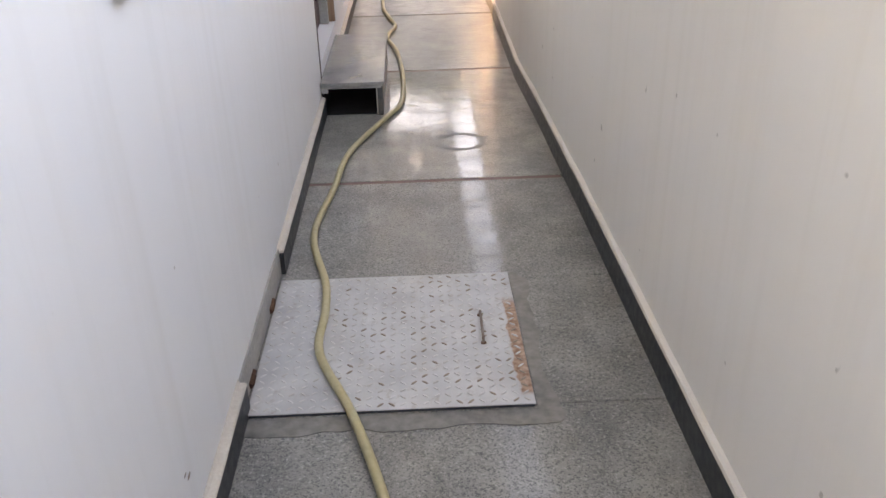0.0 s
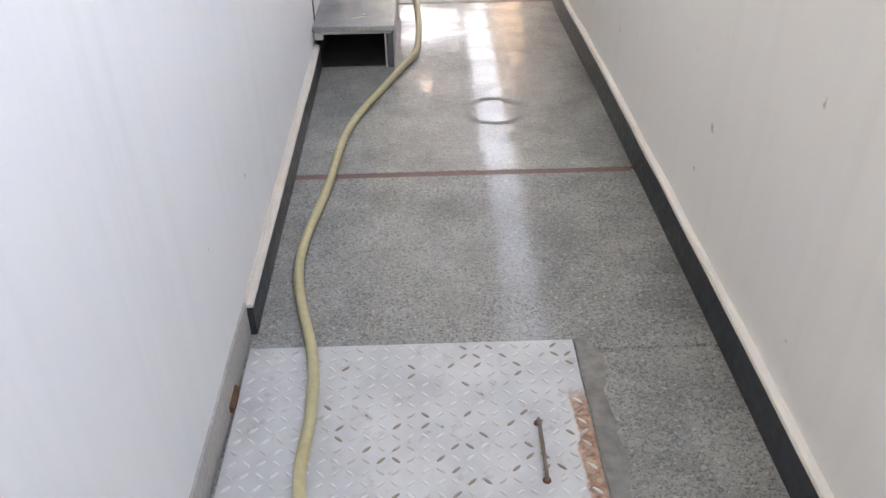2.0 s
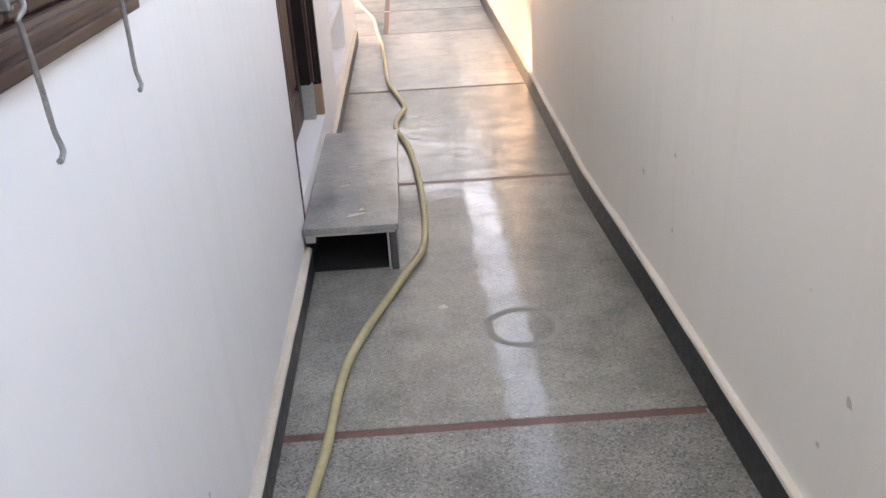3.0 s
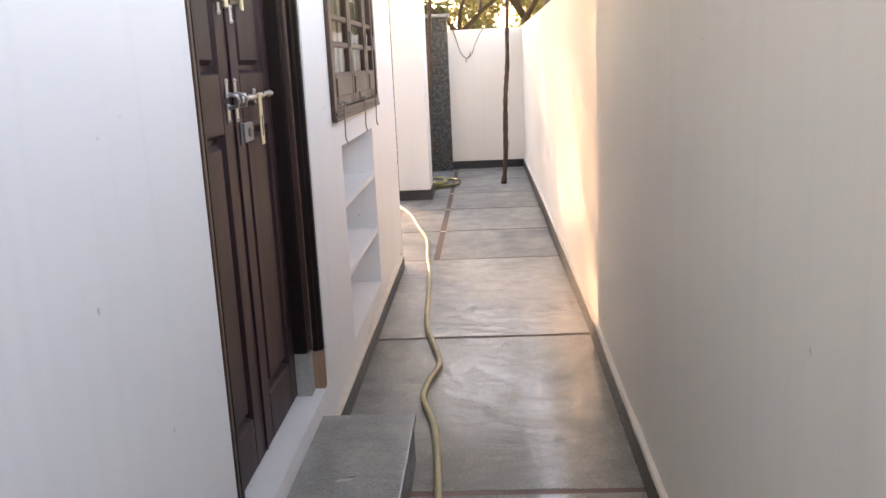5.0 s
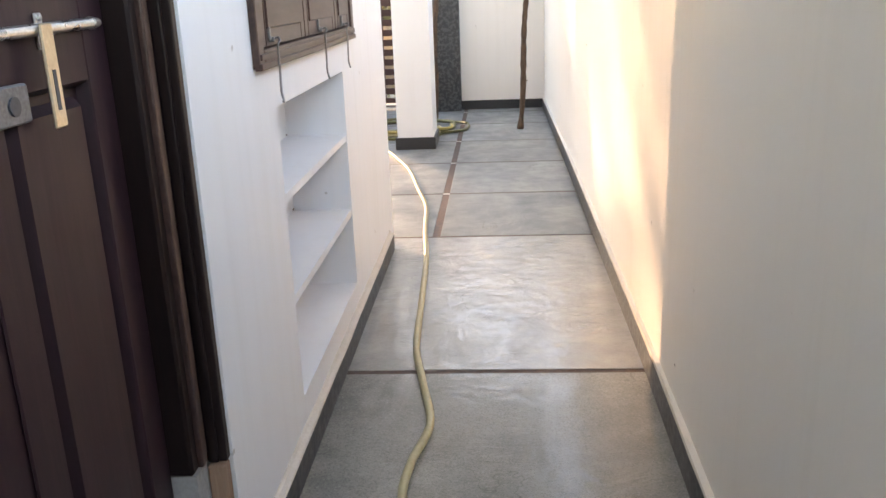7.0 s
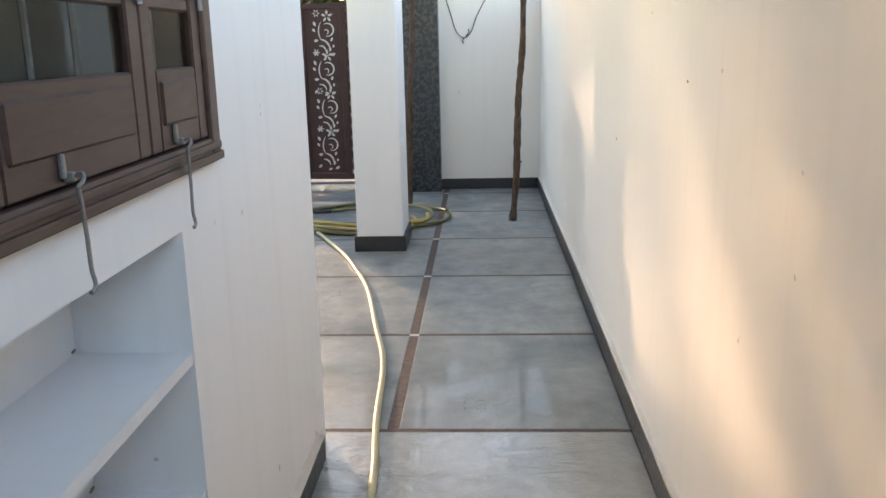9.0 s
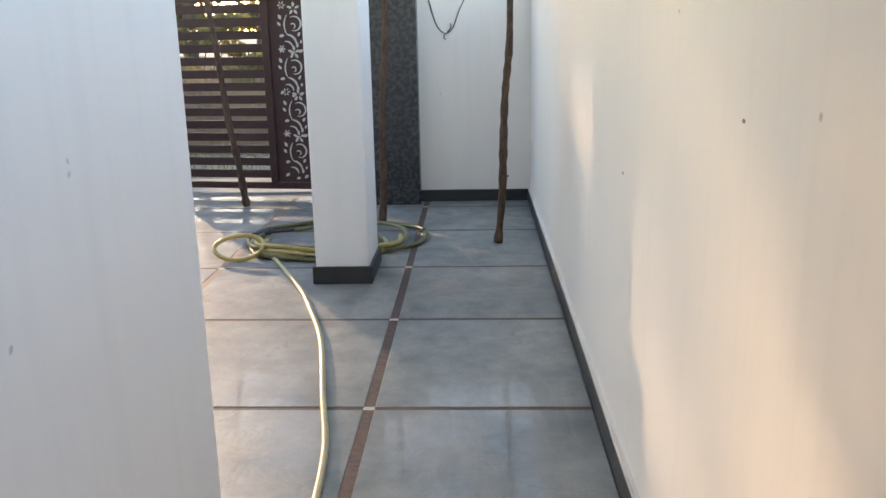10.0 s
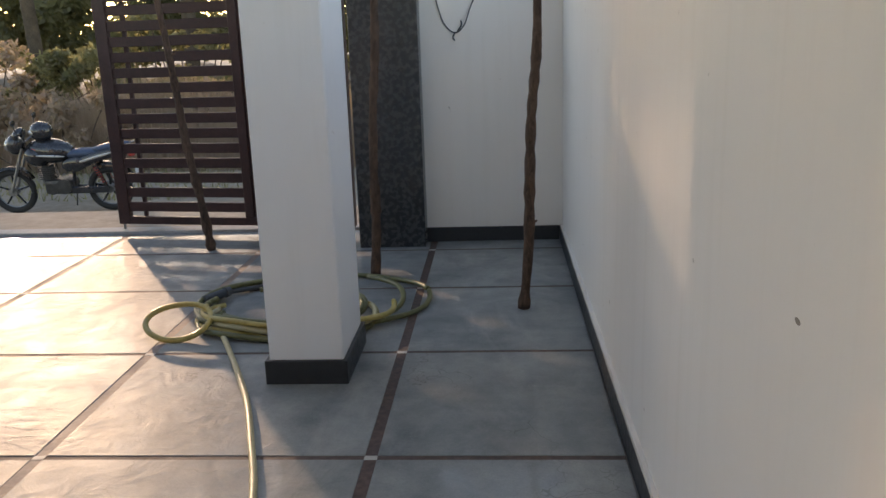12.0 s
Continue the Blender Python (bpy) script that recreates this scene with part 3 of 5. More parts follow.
part("handle", long_handle(3.15), BRASS, leaf_a, "pale brass pull handle")
part("handle", long_handle(3.30), BRASS, leaf_b, "pale brass pull handle")


def staple(y, z):
    bm = boxes((LX, LX + 0.004, y - 0.011, y + 0.011, z - 0.027, z + 0.027), bevel=0.0018)
    for k in (-0.02, 0.02):
        bmesh.ops.create_uvsphere(bm, u_segments=8, v_segments=5, radius=0.0055, matrix=Matrix.Translation((LX + 0.004, y, z + k)))
    return bm


part("handle_plate", staple(3.167, 1.568), STEEL, leaf_a)
part("handle_plate", staple(3.277, 1.548), STEEL, leaf_b)
ZB = 1.313
for y, leaf in ((3.172, leaf_a), (3.252, leaf_b)):
    for dz in (-0.034, 0.034):
        part("bolt_plate", staple(y, ZB + dz), STEEL, leaf)
    bm = bmesh.new()
    tube(bm, [Vector((LX + 0.004, y, ZB + 0.018)), Vector((LX + 0.03, y, ZB + 0.014)), Vector((LX + 0.033, y, ZB)), Vector((LX + 0.03, y, ZB - 0.014)), Vector((LX + 0.004, y, ZB - 0.018))], 0.006, 8)
    part("staple", bm, STEEL, leaf)
part("bolt_plate", staple(3.448, ZB), STEEL, leaf_b)
bm = bmesh.new()
rod(bm, (LX + 0.012, 3.245, ZB), (LX + 0.012, 3.60, ZB + 0.006), 0.009, sides=16)
rod(bm, (LX + 0.012, 3.24, ZB), (LX + 0.012, 3.29, ZB + 0.001), 0.013, sides=16)
rod(bm, (LX + 0.012, 3.595, ZB + 0.006), (LX + 0.012, 3.622, ZB + 0.006), 0.011, 0.007, sides=16)
part("sliding_bolt", bm, STEEL, leaf_b, "round steel sliding bolt")
bm = boxes((LX + 0.021, LX + 0.026, 3.408, 3.444, ZB - 0.142, ZB + 0.012), bevel=0.0025)
part("hasp", bm, BRASS, leaf_b, "pale brass hasp hanging from the bolt")
part("hasp_slot", boxes((LX + 0.0255, LX + 0.0268, 3.421, 3.431, ZB - 0.115, ZB - 0.055)), COUPLING_AND_SHADOW, leaf_b)
bm = boxes((LX, LX + 0.006, 3.266, 3.276, ZB - 0.130, ZB - 0.064), (LX, LX + 0.012, 3.276, 3.372, ZB - 0.124, ZB - 0.068), bevel=0.003)
part("lock_case", bm, LOCK, leaf_b, "small grey rim lock")
bm = bmesh.new()
rod(bm, (LX + 0.010, 3.328, ZB - 0.097), (LX + 0.0145, 3.328, ZB - 0.097), 0.014, sides=18)
part("keyhole", bm, COUPLING_AND_SHADOW, leaf_b)
settle(door)

# ---- windows ----


def window(name, y0, y1, z0, z1, cuts, label):
    """A three-leaf wooden window with low wooden panels and glazing bars."""
    w = thing(name, label, "window", (HOUSE, (y0 + y1) / 2, z0), kind="structure")
    fw, fx = 0.055, HOUSE + 0.018
    bx = HOUSE - 0.09
    part("window_frame", boxes((bx, fx, y0, y0 + fw, z0, z1), (bx, fx, y1 - fw, y1, z0, z1), (bx, fx, y0 + fw, y1 - fw, z0, z0 + 0.045), (bx, fx, y0 + fw, y1 - fw, z1 - fw, z1), bevel=0.007, segments=2), WINDOW_WOOD, w)
    part("sill_moulding", boxes((HOUSE + 0.004, fx + 0.006, y0 + 0.001, y1 - 0.001, z0 - 0.004, z0 + 0.014), (fx - 0.004, fx + 0.005, y0 + 0.01, y1 - 0.01, z0 + 0.02, z0 + 0.036), bevel=0.004, segments=2), WINDOW_WOOD, w)
    lx = HOUSE + 0.010
    edges = [y0 + fw, *cuts, y1 - fw]
    for a, b in zip(edges, edges[1:]):
        a, b = a + 0.002, b - 0.002
        st, zb, zt = 0.05, z0 + 0.047, z1 - fw
        solid = zb + 0.145
        rows = [(lx - 0.03, lx, a, a + st, zb, zt), (lx - 0.03, lx, b - st, b, zb, zt), (lx - 0.03, lx, a + st, b - st, zb, solid), (lx - 0.03, lx, a + st, b - st, zt - st, zt)]
        for z in (solid + 0.115, solid + 0.225, zt - st - 0.13):
            rows.append((lx - 0.024, lx - 0.004, a + st, b - st, z - 0.012, z + 0.012))
        leaf = part("casement", boxes(*rows, bevel=0.004), WINDOW_WOOD, w)
        part("low_panel", boxes((lx - 0.004, lx + 0.005, a + st + 0.012, b - st - 0.012, zb + 0.045, solid - 0.02), bevel=0.0045), WINDOW_WOOD, leaf)
        part("pane", boxes((lx - 0.016, lx - 0.012, a + st, b - st, solid, zt - st)), GLASS, leaf)
        bm = bmesh.new()
        for k in range(2):
            z = z0 + 0.30 + 0.35 * k
            rod(bm, (lx + 0.006, b - 0.004, z), (lx + 0.006, b - 0.004, z + 0.07), 0.006, sides=8)
        part("hinge", bm, IRON, leaf)
    bm = bmesh.new()
    for k in range(9):
        y = y0 + fw + (y1 - y0 - 2 * fw) * (k + 0.5) / 9
        rod(bm, (HOUSE - 0.075, y, z0 + 0.04), (HOUSE - 0.075, y, z1 - 0.04), 0.006, sides=8)
    part("grille", bm, IRON, w, "upright iron grille bars")
    return settle(w)


window("window_1", *WIN1, (4.83, 5.345), "dark brown wooden three-leaf window with glazing bars above a niche")
window("window_2", *WIN2, (0.27, 0.77), "dark brown wooden three-leaf window, shut")


def hook_stay(y, z, swing):
    h = thing("window_hook", "grey iron hook hanging below the wooden window", "window hook", (HOUSE + 0.026, y, z), "hooks under the windows")
    bm = bmesh.new()
    tube(bm, smooth_line([(-0.004, 0.010, 0.012), (0.008, 0.010, 0.016), (0.014, 0, 0.008), (0.010, -0.008, 0.0), (0.008, -0.002, -0.012), (0.006, swing * 0.4, -0.07),
                          (0.004, swing * 0.7, -0.118), (0.006, swing * 0.8, -0.137), (0.010, swing * 0.8 - 0.008, -0.143), (0.014, swing * 0.8 - 0.028, -0.146), (0.015, swing * 0.8 - 0.034, -0.144)], 6), 0.0032, 8)
    part("rod", bm, IRON, h)
    part("eye_plate", boxes((-0.016, -0.001, 0.004, 0.016, 0.004, 0.018), (-0.016, -0.008, -0.006, 0.004, 0.010, 0.044), bevel=0.002), IRON, h)
    return h


for y, z, s in ((4.39, 1.232, 0.012), (5.02, 1.228, 0.018), (5.455, 1.226, 0.008), (0.745, 1.222, 0.03), (1.06, 1.218, 0.012)):
    hook_stay(y, z, s)

def flake(x, y, z, w, d, turn):
    """A thin irregular flake lying flat."""
    bm = bmesh.new()
    low, top = [], []
    for k in range(11):
        a = k * math.tau / 11
        r = 1.0 + 0.45 * noise.noise(Vector((math.cos(a) * 1.7 + x * 30, math.sin(a) * 1.7 + y * 30, 2)))
        u, v = w * r * math.cos(a), d * r * math.sin(a)
        px, py = x + u * math.cos(turn) - v * math.sin(turn), y + u * math.sin(turn) + v * math.cos(turn)
        low.append(bm.verts.new((px, py, z - 0.002)))
        top.append(bm.verts.new((px, py, z + 0.0006)))
    bm.faces.new(top)
    for k in range(11):
        bm.faces.new((low[k], low[(k + 1) % 11], top[(k + 1) % 11], top[k]))
    return bm


# ---- hollow step below the door ----
step = thing("door_step", "hollow grey stone slab step below the door, open at one end", "step", (-0.39, 3.15, 0))
part("tread", boxes((HOUSE + 0.002, -0.229, 2.562, 3.645, 0.161, 0.185), bevel=0.004, segments=2), SLAB, step)
part("side_slab", boxes((-0.262, -0.237, 2.578, 3.635, 0.0, 0.160), bevel=0.003), SLAB_EDGE, step, "dark polished side slab")
part("end_slab", boxes((-0.55, -0.265, 3.605, 3.635, 0.0, 0.160), bevel=0.003), SLAB, step)
# the cavity's shade, drawn as black sheets on its inner faces
part("cavity_shade", boxes((HOUSE + 0.002, -0.548, 2.60, 3.60, 0.0, 0.160), (-0.548, -0.266, 2.60, 3.60, 0.0, 0.004), (-0.2655, -0.2625, 2.59, 3.60, 0.004, 0.160), (-0.548, -0.266, 3.575, 3.602, 0.004, 0.160)), RUBBER_AND_SHADE, step, "black sheets standing in for the cavity's shade")
part("cement_joint", boxes((-0.548, -0.242, 2.566, 2.576, 0.150, 0.160), (-0.272, -0.264, 2.572, 2.58, 0.002, 0.150), (-0.555, -0.52, 2.566, 2.59, 0.128, 0.160), bevel=0.003), PLASTER, step, "pale smeared cement joint")
for x, y, w, d, turn in ((-0.378, 2.664, 0.034, 0.010, 0.35), (-0.433, 2.955, 0.022, 0.011, 0.7), (-0.404, 3.165, 0.026, 0.008, 0.25), (-0.36, 2.71, 0.012, 0.006, 1.0)):
    part("chipped_scar", flake(x, y, 0.1853, w, d, turn), PALE_CHIP, step, "pale chipped scar")
    part("chipped_scar", flake(x + 0.008, y + 0.012, 0.1852, w * 0.8, d * 0.5, turn + 0.2), SLAB_EDGE, step, "dark chipped scar")
settle(step)

# ---- hatch of tread plate ----
hatch = thing("floor_hatch", "silver-white tread plate hatch with a rust-worn edge, hinged at the wall", "hatch", (-0.16, 0.44, 0))
PX0, PX1, PY0, PY1 = -0.546, 0.229, 0.064, 0.792
part("plate", boxes((PX0, PX1, PY0, PY1, 0.009, 0.013), bevel=0.0015), PLATE, hatch)
# dark slab standing in for the shadow under the plate's edge
part("edge_shadow", boxes((PX0 + 0.003, PX1 - 0.003, PY0 + 0.003, PY1 - 0.003, 0.0005, 0.009)), COUPLING_AND_SHADOW, hatch)
ring = []
for k in range(10):
    a = k * math.tau / 10
    ring.append((math.cos(a) * 0.0135, math.sin(a) * 0.0042))
verts, faces = [], []
nx, ny = 25, 23
for i in range(nx):
    for j in range(ny):
        x = PX0 + 0.02 + (PX1 - PX0 - 0.04) * i / (nx - 1)
        y = PY0 + 0.02 + (PY1 - PY0 - 0.04) * j / (ny - 1)
        turn = radians(45 if (i + j) % 2 else -45)
        wear = 0.75 + 0.5 * noise.noise(Vector((x * 6, y * 6, 0)))
        high = 0.0012 + 0.0012 * wear
        c, s = math.cos(turn), math.sin(turn)
        base = len(verts)
        for u, v in ring:
            verts.append((x + c * u - s * v, y + s * u + c * v, 0.0125))
        for u, v in ring:
            verts.append((x + (c * u - s * v) * 0.62, y + (s * u + c * v) * 0.5, 0.013 + high))
        for k in range(10):
            faces.append((base + k, base + (k + 1) % 10, base + 10 + (k + 1) % 10, base + 10 + k))
        faces.append(tuple(base + 10 + k for k in range(10)))
me = bpy.data.meshes.new("tread_relief")
me.from_pydata(verts, [], faces)
me.materials.append(LUG)
lugs = new("tread_relief", me)
lugs.parent = hatch
tagged(lugs, "rows of slanting raised lugs", kind="stuff")
bm = bmesh.new()
tube(bm, smooth_line([(0.113, 0.518, 0.010), (0.113, 0.516, 0.026), (0.113, 0.50, 0.032), (0.112, 0.385, 0.032), (0.112, 0.366, 0.026), (0.112, 0.362, 0.010)], 6), 0.0042, 8)
part("lift_handle", bm, HANDLE, hatch, "bent iron rod handle")
for y in (0.518, 0.362):
    bm = bmesh.new()
    bmesh.ops.create_cone(bm, cap_ends=True, segments=14, radius1=0.009, radius2=0.008, depth=0.003, matrix=Matrix.Translation((0.1125, y, 0.0148)))
    part("handle_socket", bm, RUST, hatch)
for y in (0.222, 0.617):
    bm = bmesh.new()
    rod(bm, (-0.556, y - 0.035, 0.018), (-0.556, y + 0.035, 0.018), 0.0095, sides=10)
    box(bm, -0.570, -0.545, y - 0.02, y + 0.02, 0.004, 0.015)
    part("hinge", bm, RUST, hatch, "rusted barrel hinge")
settle(hatch)

# cement patch round the hatch
bm = bmesh.new()
outline = [(0.236, 0.81), (0.282, 0.77), (0.292, 0.70), (0.276, 0.58), (0.288, 0.44), (0.272, 0.30), (0.28, 0.17), (0.30, 0.06), (0.285, 0.0), (0.20, -0.012), (0.06, 0.004), (-0.10, -0.014), (-0.28, 0.0), (-0.44, -0.018), (-0.546, -0.008), (-0.546, 0.058), (0.235, 0.058), (0.235, 0.80)]
fine = [p + Vector((0.010 * noise.noise(p * 23), 0.010 * noise.noise(p * 19 + Vector((5, 0, 0))), 0)) for p in smooth_line([(x, y, 0.0022) for x, y in outline[:15]], 9)] + [Vector((x, y, 0.0022)) for x, y in outline[15:]]
f = bm.faces.new([bm.verts.new(v) for v in fine])
ext = bmesh.ops.extrude_face_region(bm, geom=[f])
bmesh.ops.translate(bm, verts=[v for v in ext["geom"] if isinstance(v, bmesh.types.BMVert)], vec=(0, 0, -0.004))
bmesh.ops.recalc_face_normals(bm, faces=bm.faces[:])
structure("trim_hatch", bm, APRON, "smooth grey cement patch round the hatch", "cement patch")

# dull ring left on the floor
bm = bmesh.new()
outer, inner = [], []
for k in range(40):
    a = k * math.tau / 40
    r = 0.108 + 0.006 * noise.noise(Vector((math.cos(a) * 2, math.sin(a) * 2, 3)))
    w = 0.011 + 0.006 * noise.noise(Vector((math.cos(a) * 3, math.sin(a) * 3, 7)))
    outer.append(bm.verts.new((0.145 + (r + w) * math.cos(a), 2.13 + (r + w) * math.sin(a), 0.0012)))
    inner.append(bm.verts.new((0.145 + (r - w) * math.cos(a), 2.13 + (r - w) * math.sin(a), 0.0012)))
for k in range(40):
    bm.faces.new((outer[k], outer[(k + 1) % 40], inner[(k + 1) % 40], inner[k]))
structure("floor_stain", bm, STAIN, "dull grey ring mark left on the polished floor", "stain")

structure("white_spot", flake(-0.096, 2.283, 0.0008, 0.017, 0.015, 0.3), PALE_CHIP, "round white spot on the floor", "paint spot")

# small dirt marks on the walls
for x, y, z, r in ((HOUSE, -0.385, 0.215, 0.010), (HOUSE, -0.405, 0.235, 0.007), (YARD, 4.607, 0.214, 0.008), (YARD, 7.495, 0.995, 0.010), (YARD, 6.280, 1.287, 0.008), (IN + 0.062, 5.462, 0.824, 0.008), (IN + 0.062, 5.462, 0.519, 0.010)):
    bm = bmesh.new()
    bmesh.ops.create_uvsphere(bm, u_segments=8, v_segments=5, radius=r, matrix=Matrix.Translation((x + (bulge(y) if x > 0 else 0), y, z)) @ Matrix.Diagonal((0.06, 1.3, 0.55, 1)))
    structure("stain_wall", bm, DIRT, "small dark dirt mark on the painted wall", "dirt mark")

# ---- porch pillar ----
pillar = thing("pillar", "square white painted porch pillar with a black granite skirting", "pillar", (-0.695, 9.82, 0), kind="structure")
part("shaft", boxes((-0.855, -0.535, 9.59, 10.06, -0.01, TOP), bevel=0.006), WHITE, pillar)
part("skirting", boxes((-0.873, -0.517, 9.572, 10.078, -0.004, 0.105), bevel=0.003), SKIRT, pillar)
settle(pillar)

# ---- gate pier, front wall wire ----
pier = thing("gate_pier", "gate pier clad in black speckled granite with a pale stone cap", "gate pier", (-0.61, 12.07, 0), kind="structure")
part("cladding", boxes((-0.84, -0.38, 11.94, 12.24, -0.01, 1.955), bevel=0.004), GRANITE, pier)
part("cap", boxes((-0.87, -0.35, 11.91, 12.27, 1.955, 1.995), bevel=0.01, segments=2), SLAB, pier)
settle(pier)

wire = thing("hanging_wire", "thin dark wire loop hanging over the front wall", "wire", (-0.2, FRONT - 0.006, 1.81))
bm = bmesh.new()
tube(bm, smooth_line([(-0.301, 12.180, 1.799), (-0.310, 12.092, 1.795), (-0.273, 12.092, 1.683), (-0.218, 12.090, 1.503), (-0.143, 12.086, 1.435), (-0.078, 12.088, 1.483), (-0.032, 12.090, 1.603), (0.034, 12.092, 1.733), (0.080, 12.093, 1.795), (0.085, 12.180, 1.799)], 8), 0.0045, 6)
part("loop", bm, COUPLING_AND_SHADOW, wire)
bm = bmesh.new()
tube(bm, smooth_line([(-0.143, 12.086, 1.435), (-0.157, 12.082, 1.403), (-0.143, 12.080, 1.383)], 5), 0.005, 6)
tube(bm, smooth_line([(-0.125, 12.088, 1.445), (-0.097, 12.082, 1.483), (-0.101, 12.080, 1.513)], 5), 0.005, 6)
part("twist", bm, COUPLING_AND_SHADOW, wire)
settle(wire)

# ---- maroon gate ----
GX0, GX1, GZ0, GZ1, GY = -2.845, -0.905, 0.065, 1.79, 12.56
gate = thing("gate_leaf", "closed maroon steel gate leaf with slats and a floral cut-out panel", "gate", (GX0, GY, 0))
part("gate_frame", boxes((GX0, GX0 + 0.10, GY - 0.025, GY + 0.025, GZ0, GZ1), (GX1 - 0.06, GX1, GY - 0.025, GY + 0.025, GZ0, GZ1),
                         (GX0 + 0.10, GX1 - 0.06, GY - 0.024, GY + 0.024, GZ0, GZ0 + 0.06), (GX0 + 0.10, GX1 - 0.06, GY - 0.024, GY + 0.024, GZ1 - 0.05, GZ1),
                         (-1.775, -1.705, GY - 0.024, GY + 0.024, GZ0 + 0.06, GZ1 - 0.05), (-1.345, -1.28, GY - 0.024, GY + 0.024, GZ0 + 0.06, GZ1 - 0.05), bevel=0.004), GATE, gate)
pitch = 0.1135
for x0, x1 in ((GX0 + 0.10, -1.775), (-1.28, GX1 - 0.06)):
    slat = mesh_of("slat", boxes((x0, x1, GY - 0.012, GY + 0.012, -0.037, 0.037), bevel=0.004), GATE)
    for k in range(14):
        piece("slat", slat, gate, (0, 0, GZ0 + 0.06 + 0.04 + 0.037 + pitch * k))
bm = bmesh.new()
rod(bm, (GX0 + 0.03, GY, 0.0), (GX0 + 0.03, GY, 0.32), 0.010)
part("drop_bolt", bm, IRON, gate)


def leaf_shape(cx, cz, length, width, turn, n=7):
    """Outline of a pointed leaf."""
    out = []
    for k in range(n + 1):
        t = k / n
        out.append((length * (t - 0.5), width * math.sin(math.pi * t) * 0.5))
    for k in range(n - 1, 0, -1):
        t = k / n
        out.append((length * (t - 0.5), -width * math.sin(math.pi * t) * 0.5))
    c, s = math.cos(turn), math.sin(turn)
    return [(cx + c * u - s * v, cz + s * u + c * v) for u, v in out]


def scroll_shape(cx, cz, r0, r1, a0, a1, width, n=16):
    """Outline of a tapering curved stem round a centre."""
    inner, outer = [], []
    for k in range(n + 1):
        t = k / n
        a, r, w = a0 + (a1 - a0) * t, r0 + (r1 - r0) * t, width * math.sin(math.pi * min(0.95, 0.12 + t * 0.8)) * 0.5
        outer.append((cx + (r + w) * math.cos(a), cz + (r + w) * math.sin(a)))
        inner.append((cx + (r - w) * math.cos(a), cz + (r - w) * math.sin(a)))
    return outer + inner[::-1]


def floral_cuts(cx, z):
    """One motif about 0.4 m high: scrolls, leaves and two flowers."""
    cuts = []
    for k in range(5):
        a = radians(90 + 72 * k)
        cuts.append(leaf_shape(cx + 0.045 + 0.036 * math.cos(a), z + 0.345 + 0.036 * math.sin(a), 0.05, 0.024, a))
    for k in range(6):
        a = radians(60 * k)
        cuts.append(leaf_shape(cx - 0.065 + 0.024 * math.cos(a), z + 0.375 + 0.024 * math.sin(a), 0.028, 0.013, a))
    cuts.append(scroll_shape(cx + 0.045, z + 0.215, 0.064, 0.060, radians(120), radians(-110), 0.017))
    cuts.append(scroll_shape(cx + 0.032, z + 0.195, 0.024, 0.020, radians(150), radians(-80), 0.012, 10))
    cuts.append(scroll_shape(cx + 0.11, z + 0.19, 0.150, 0.165, radians(205), radians(140), 0.014))
    cuts.append(scroll_shape(cx - 0.02, z + 0.02, 0.105, 0.080, radians(95), radians(5), 0.02, 10))
    cuts.append(scroll_shape(cx - 0.03, z + 0.005, 0.062, 0.050, radians(110), radians(0), 0.016, 10))
    for x, dz, turn, s in ((-0.085, 0.275, 115, 1.0), (-0.095, 0.215, 130, 0.9), (-0.075, 0.115, 10, 1.0), (0.085, 0.125, 60, 0.9), (0.065, 0.03, 80, 0.9), (-0.085, -0.005, 40, 1.0), (0.02, -0.035, 20, 0.9), (0.095, -0.02, 30, 1.0), (0.10, 0.06, 70, 0.7)):
        cuts.append(leaf_shape(cx + x, z + dz, 0.05 * s, 0.028 * s, radians(turn)))
    return cuts


panel_sheet = part("floral_panel", boxes((-1.704, -1.346, GY - 0.003, GY + 0.003, GZ0 + 0.061, GZ1 - 0.051)), GATE, gate, "maroon sheet with pale shapes laid on for its bright floral cut-outs")


def floral_motif(k):
    """One run of pale shapes, coloured as daylight seen through cut-outs."""
    bm = bmesh.new()
    for pts in floral_cuts(-1.525 + (0.01 if k % 2 else -0.005), 0.20 + 0.375 * k):
        front = [bm.verts.new((x, GY - 0.0045, z)) for x, z in pts]
        rear = [bm.verts.new((x, GY - 0.002, z)) for x, z in pts]
        bm.faces.new(front)
        for q in range(len(pts)):
            bm.faces.new((front[q], front[q - 1], rear[q - 1], rear[q]))
    bmesh.ops.recalc_face_normals(bm, faces=bm.faces[:])
    return bm


for k in range(4):
    part("floral_motif", floral_motif(k), CUT_DAYLIGHT, panel_sheet, "pale flower, leaf and scroll shapes standing for daylight through cut-outs")
part("brace", boxes((-2.645, -2.615, GY + 0.014, GY + 0.034, GZ0 + 0.06, GZ1 - 0.05)), GATE, gate)
settle(gate)
# the leaf stands a little ajar, its hinge side nearer the house
gate.location = (GX0 - 0.005, 12.61, 0)
gate.rotation_euler = (0, 0, radians(-8.0))
structure("sill_gate", boxes((-5.2, -0.89, 12.50, 12.66, -0.015, 0.022), bevel=0.006), CONCRETE, "low pale concrete threshold under the gate", "threshold")

# ---- rough poles ----


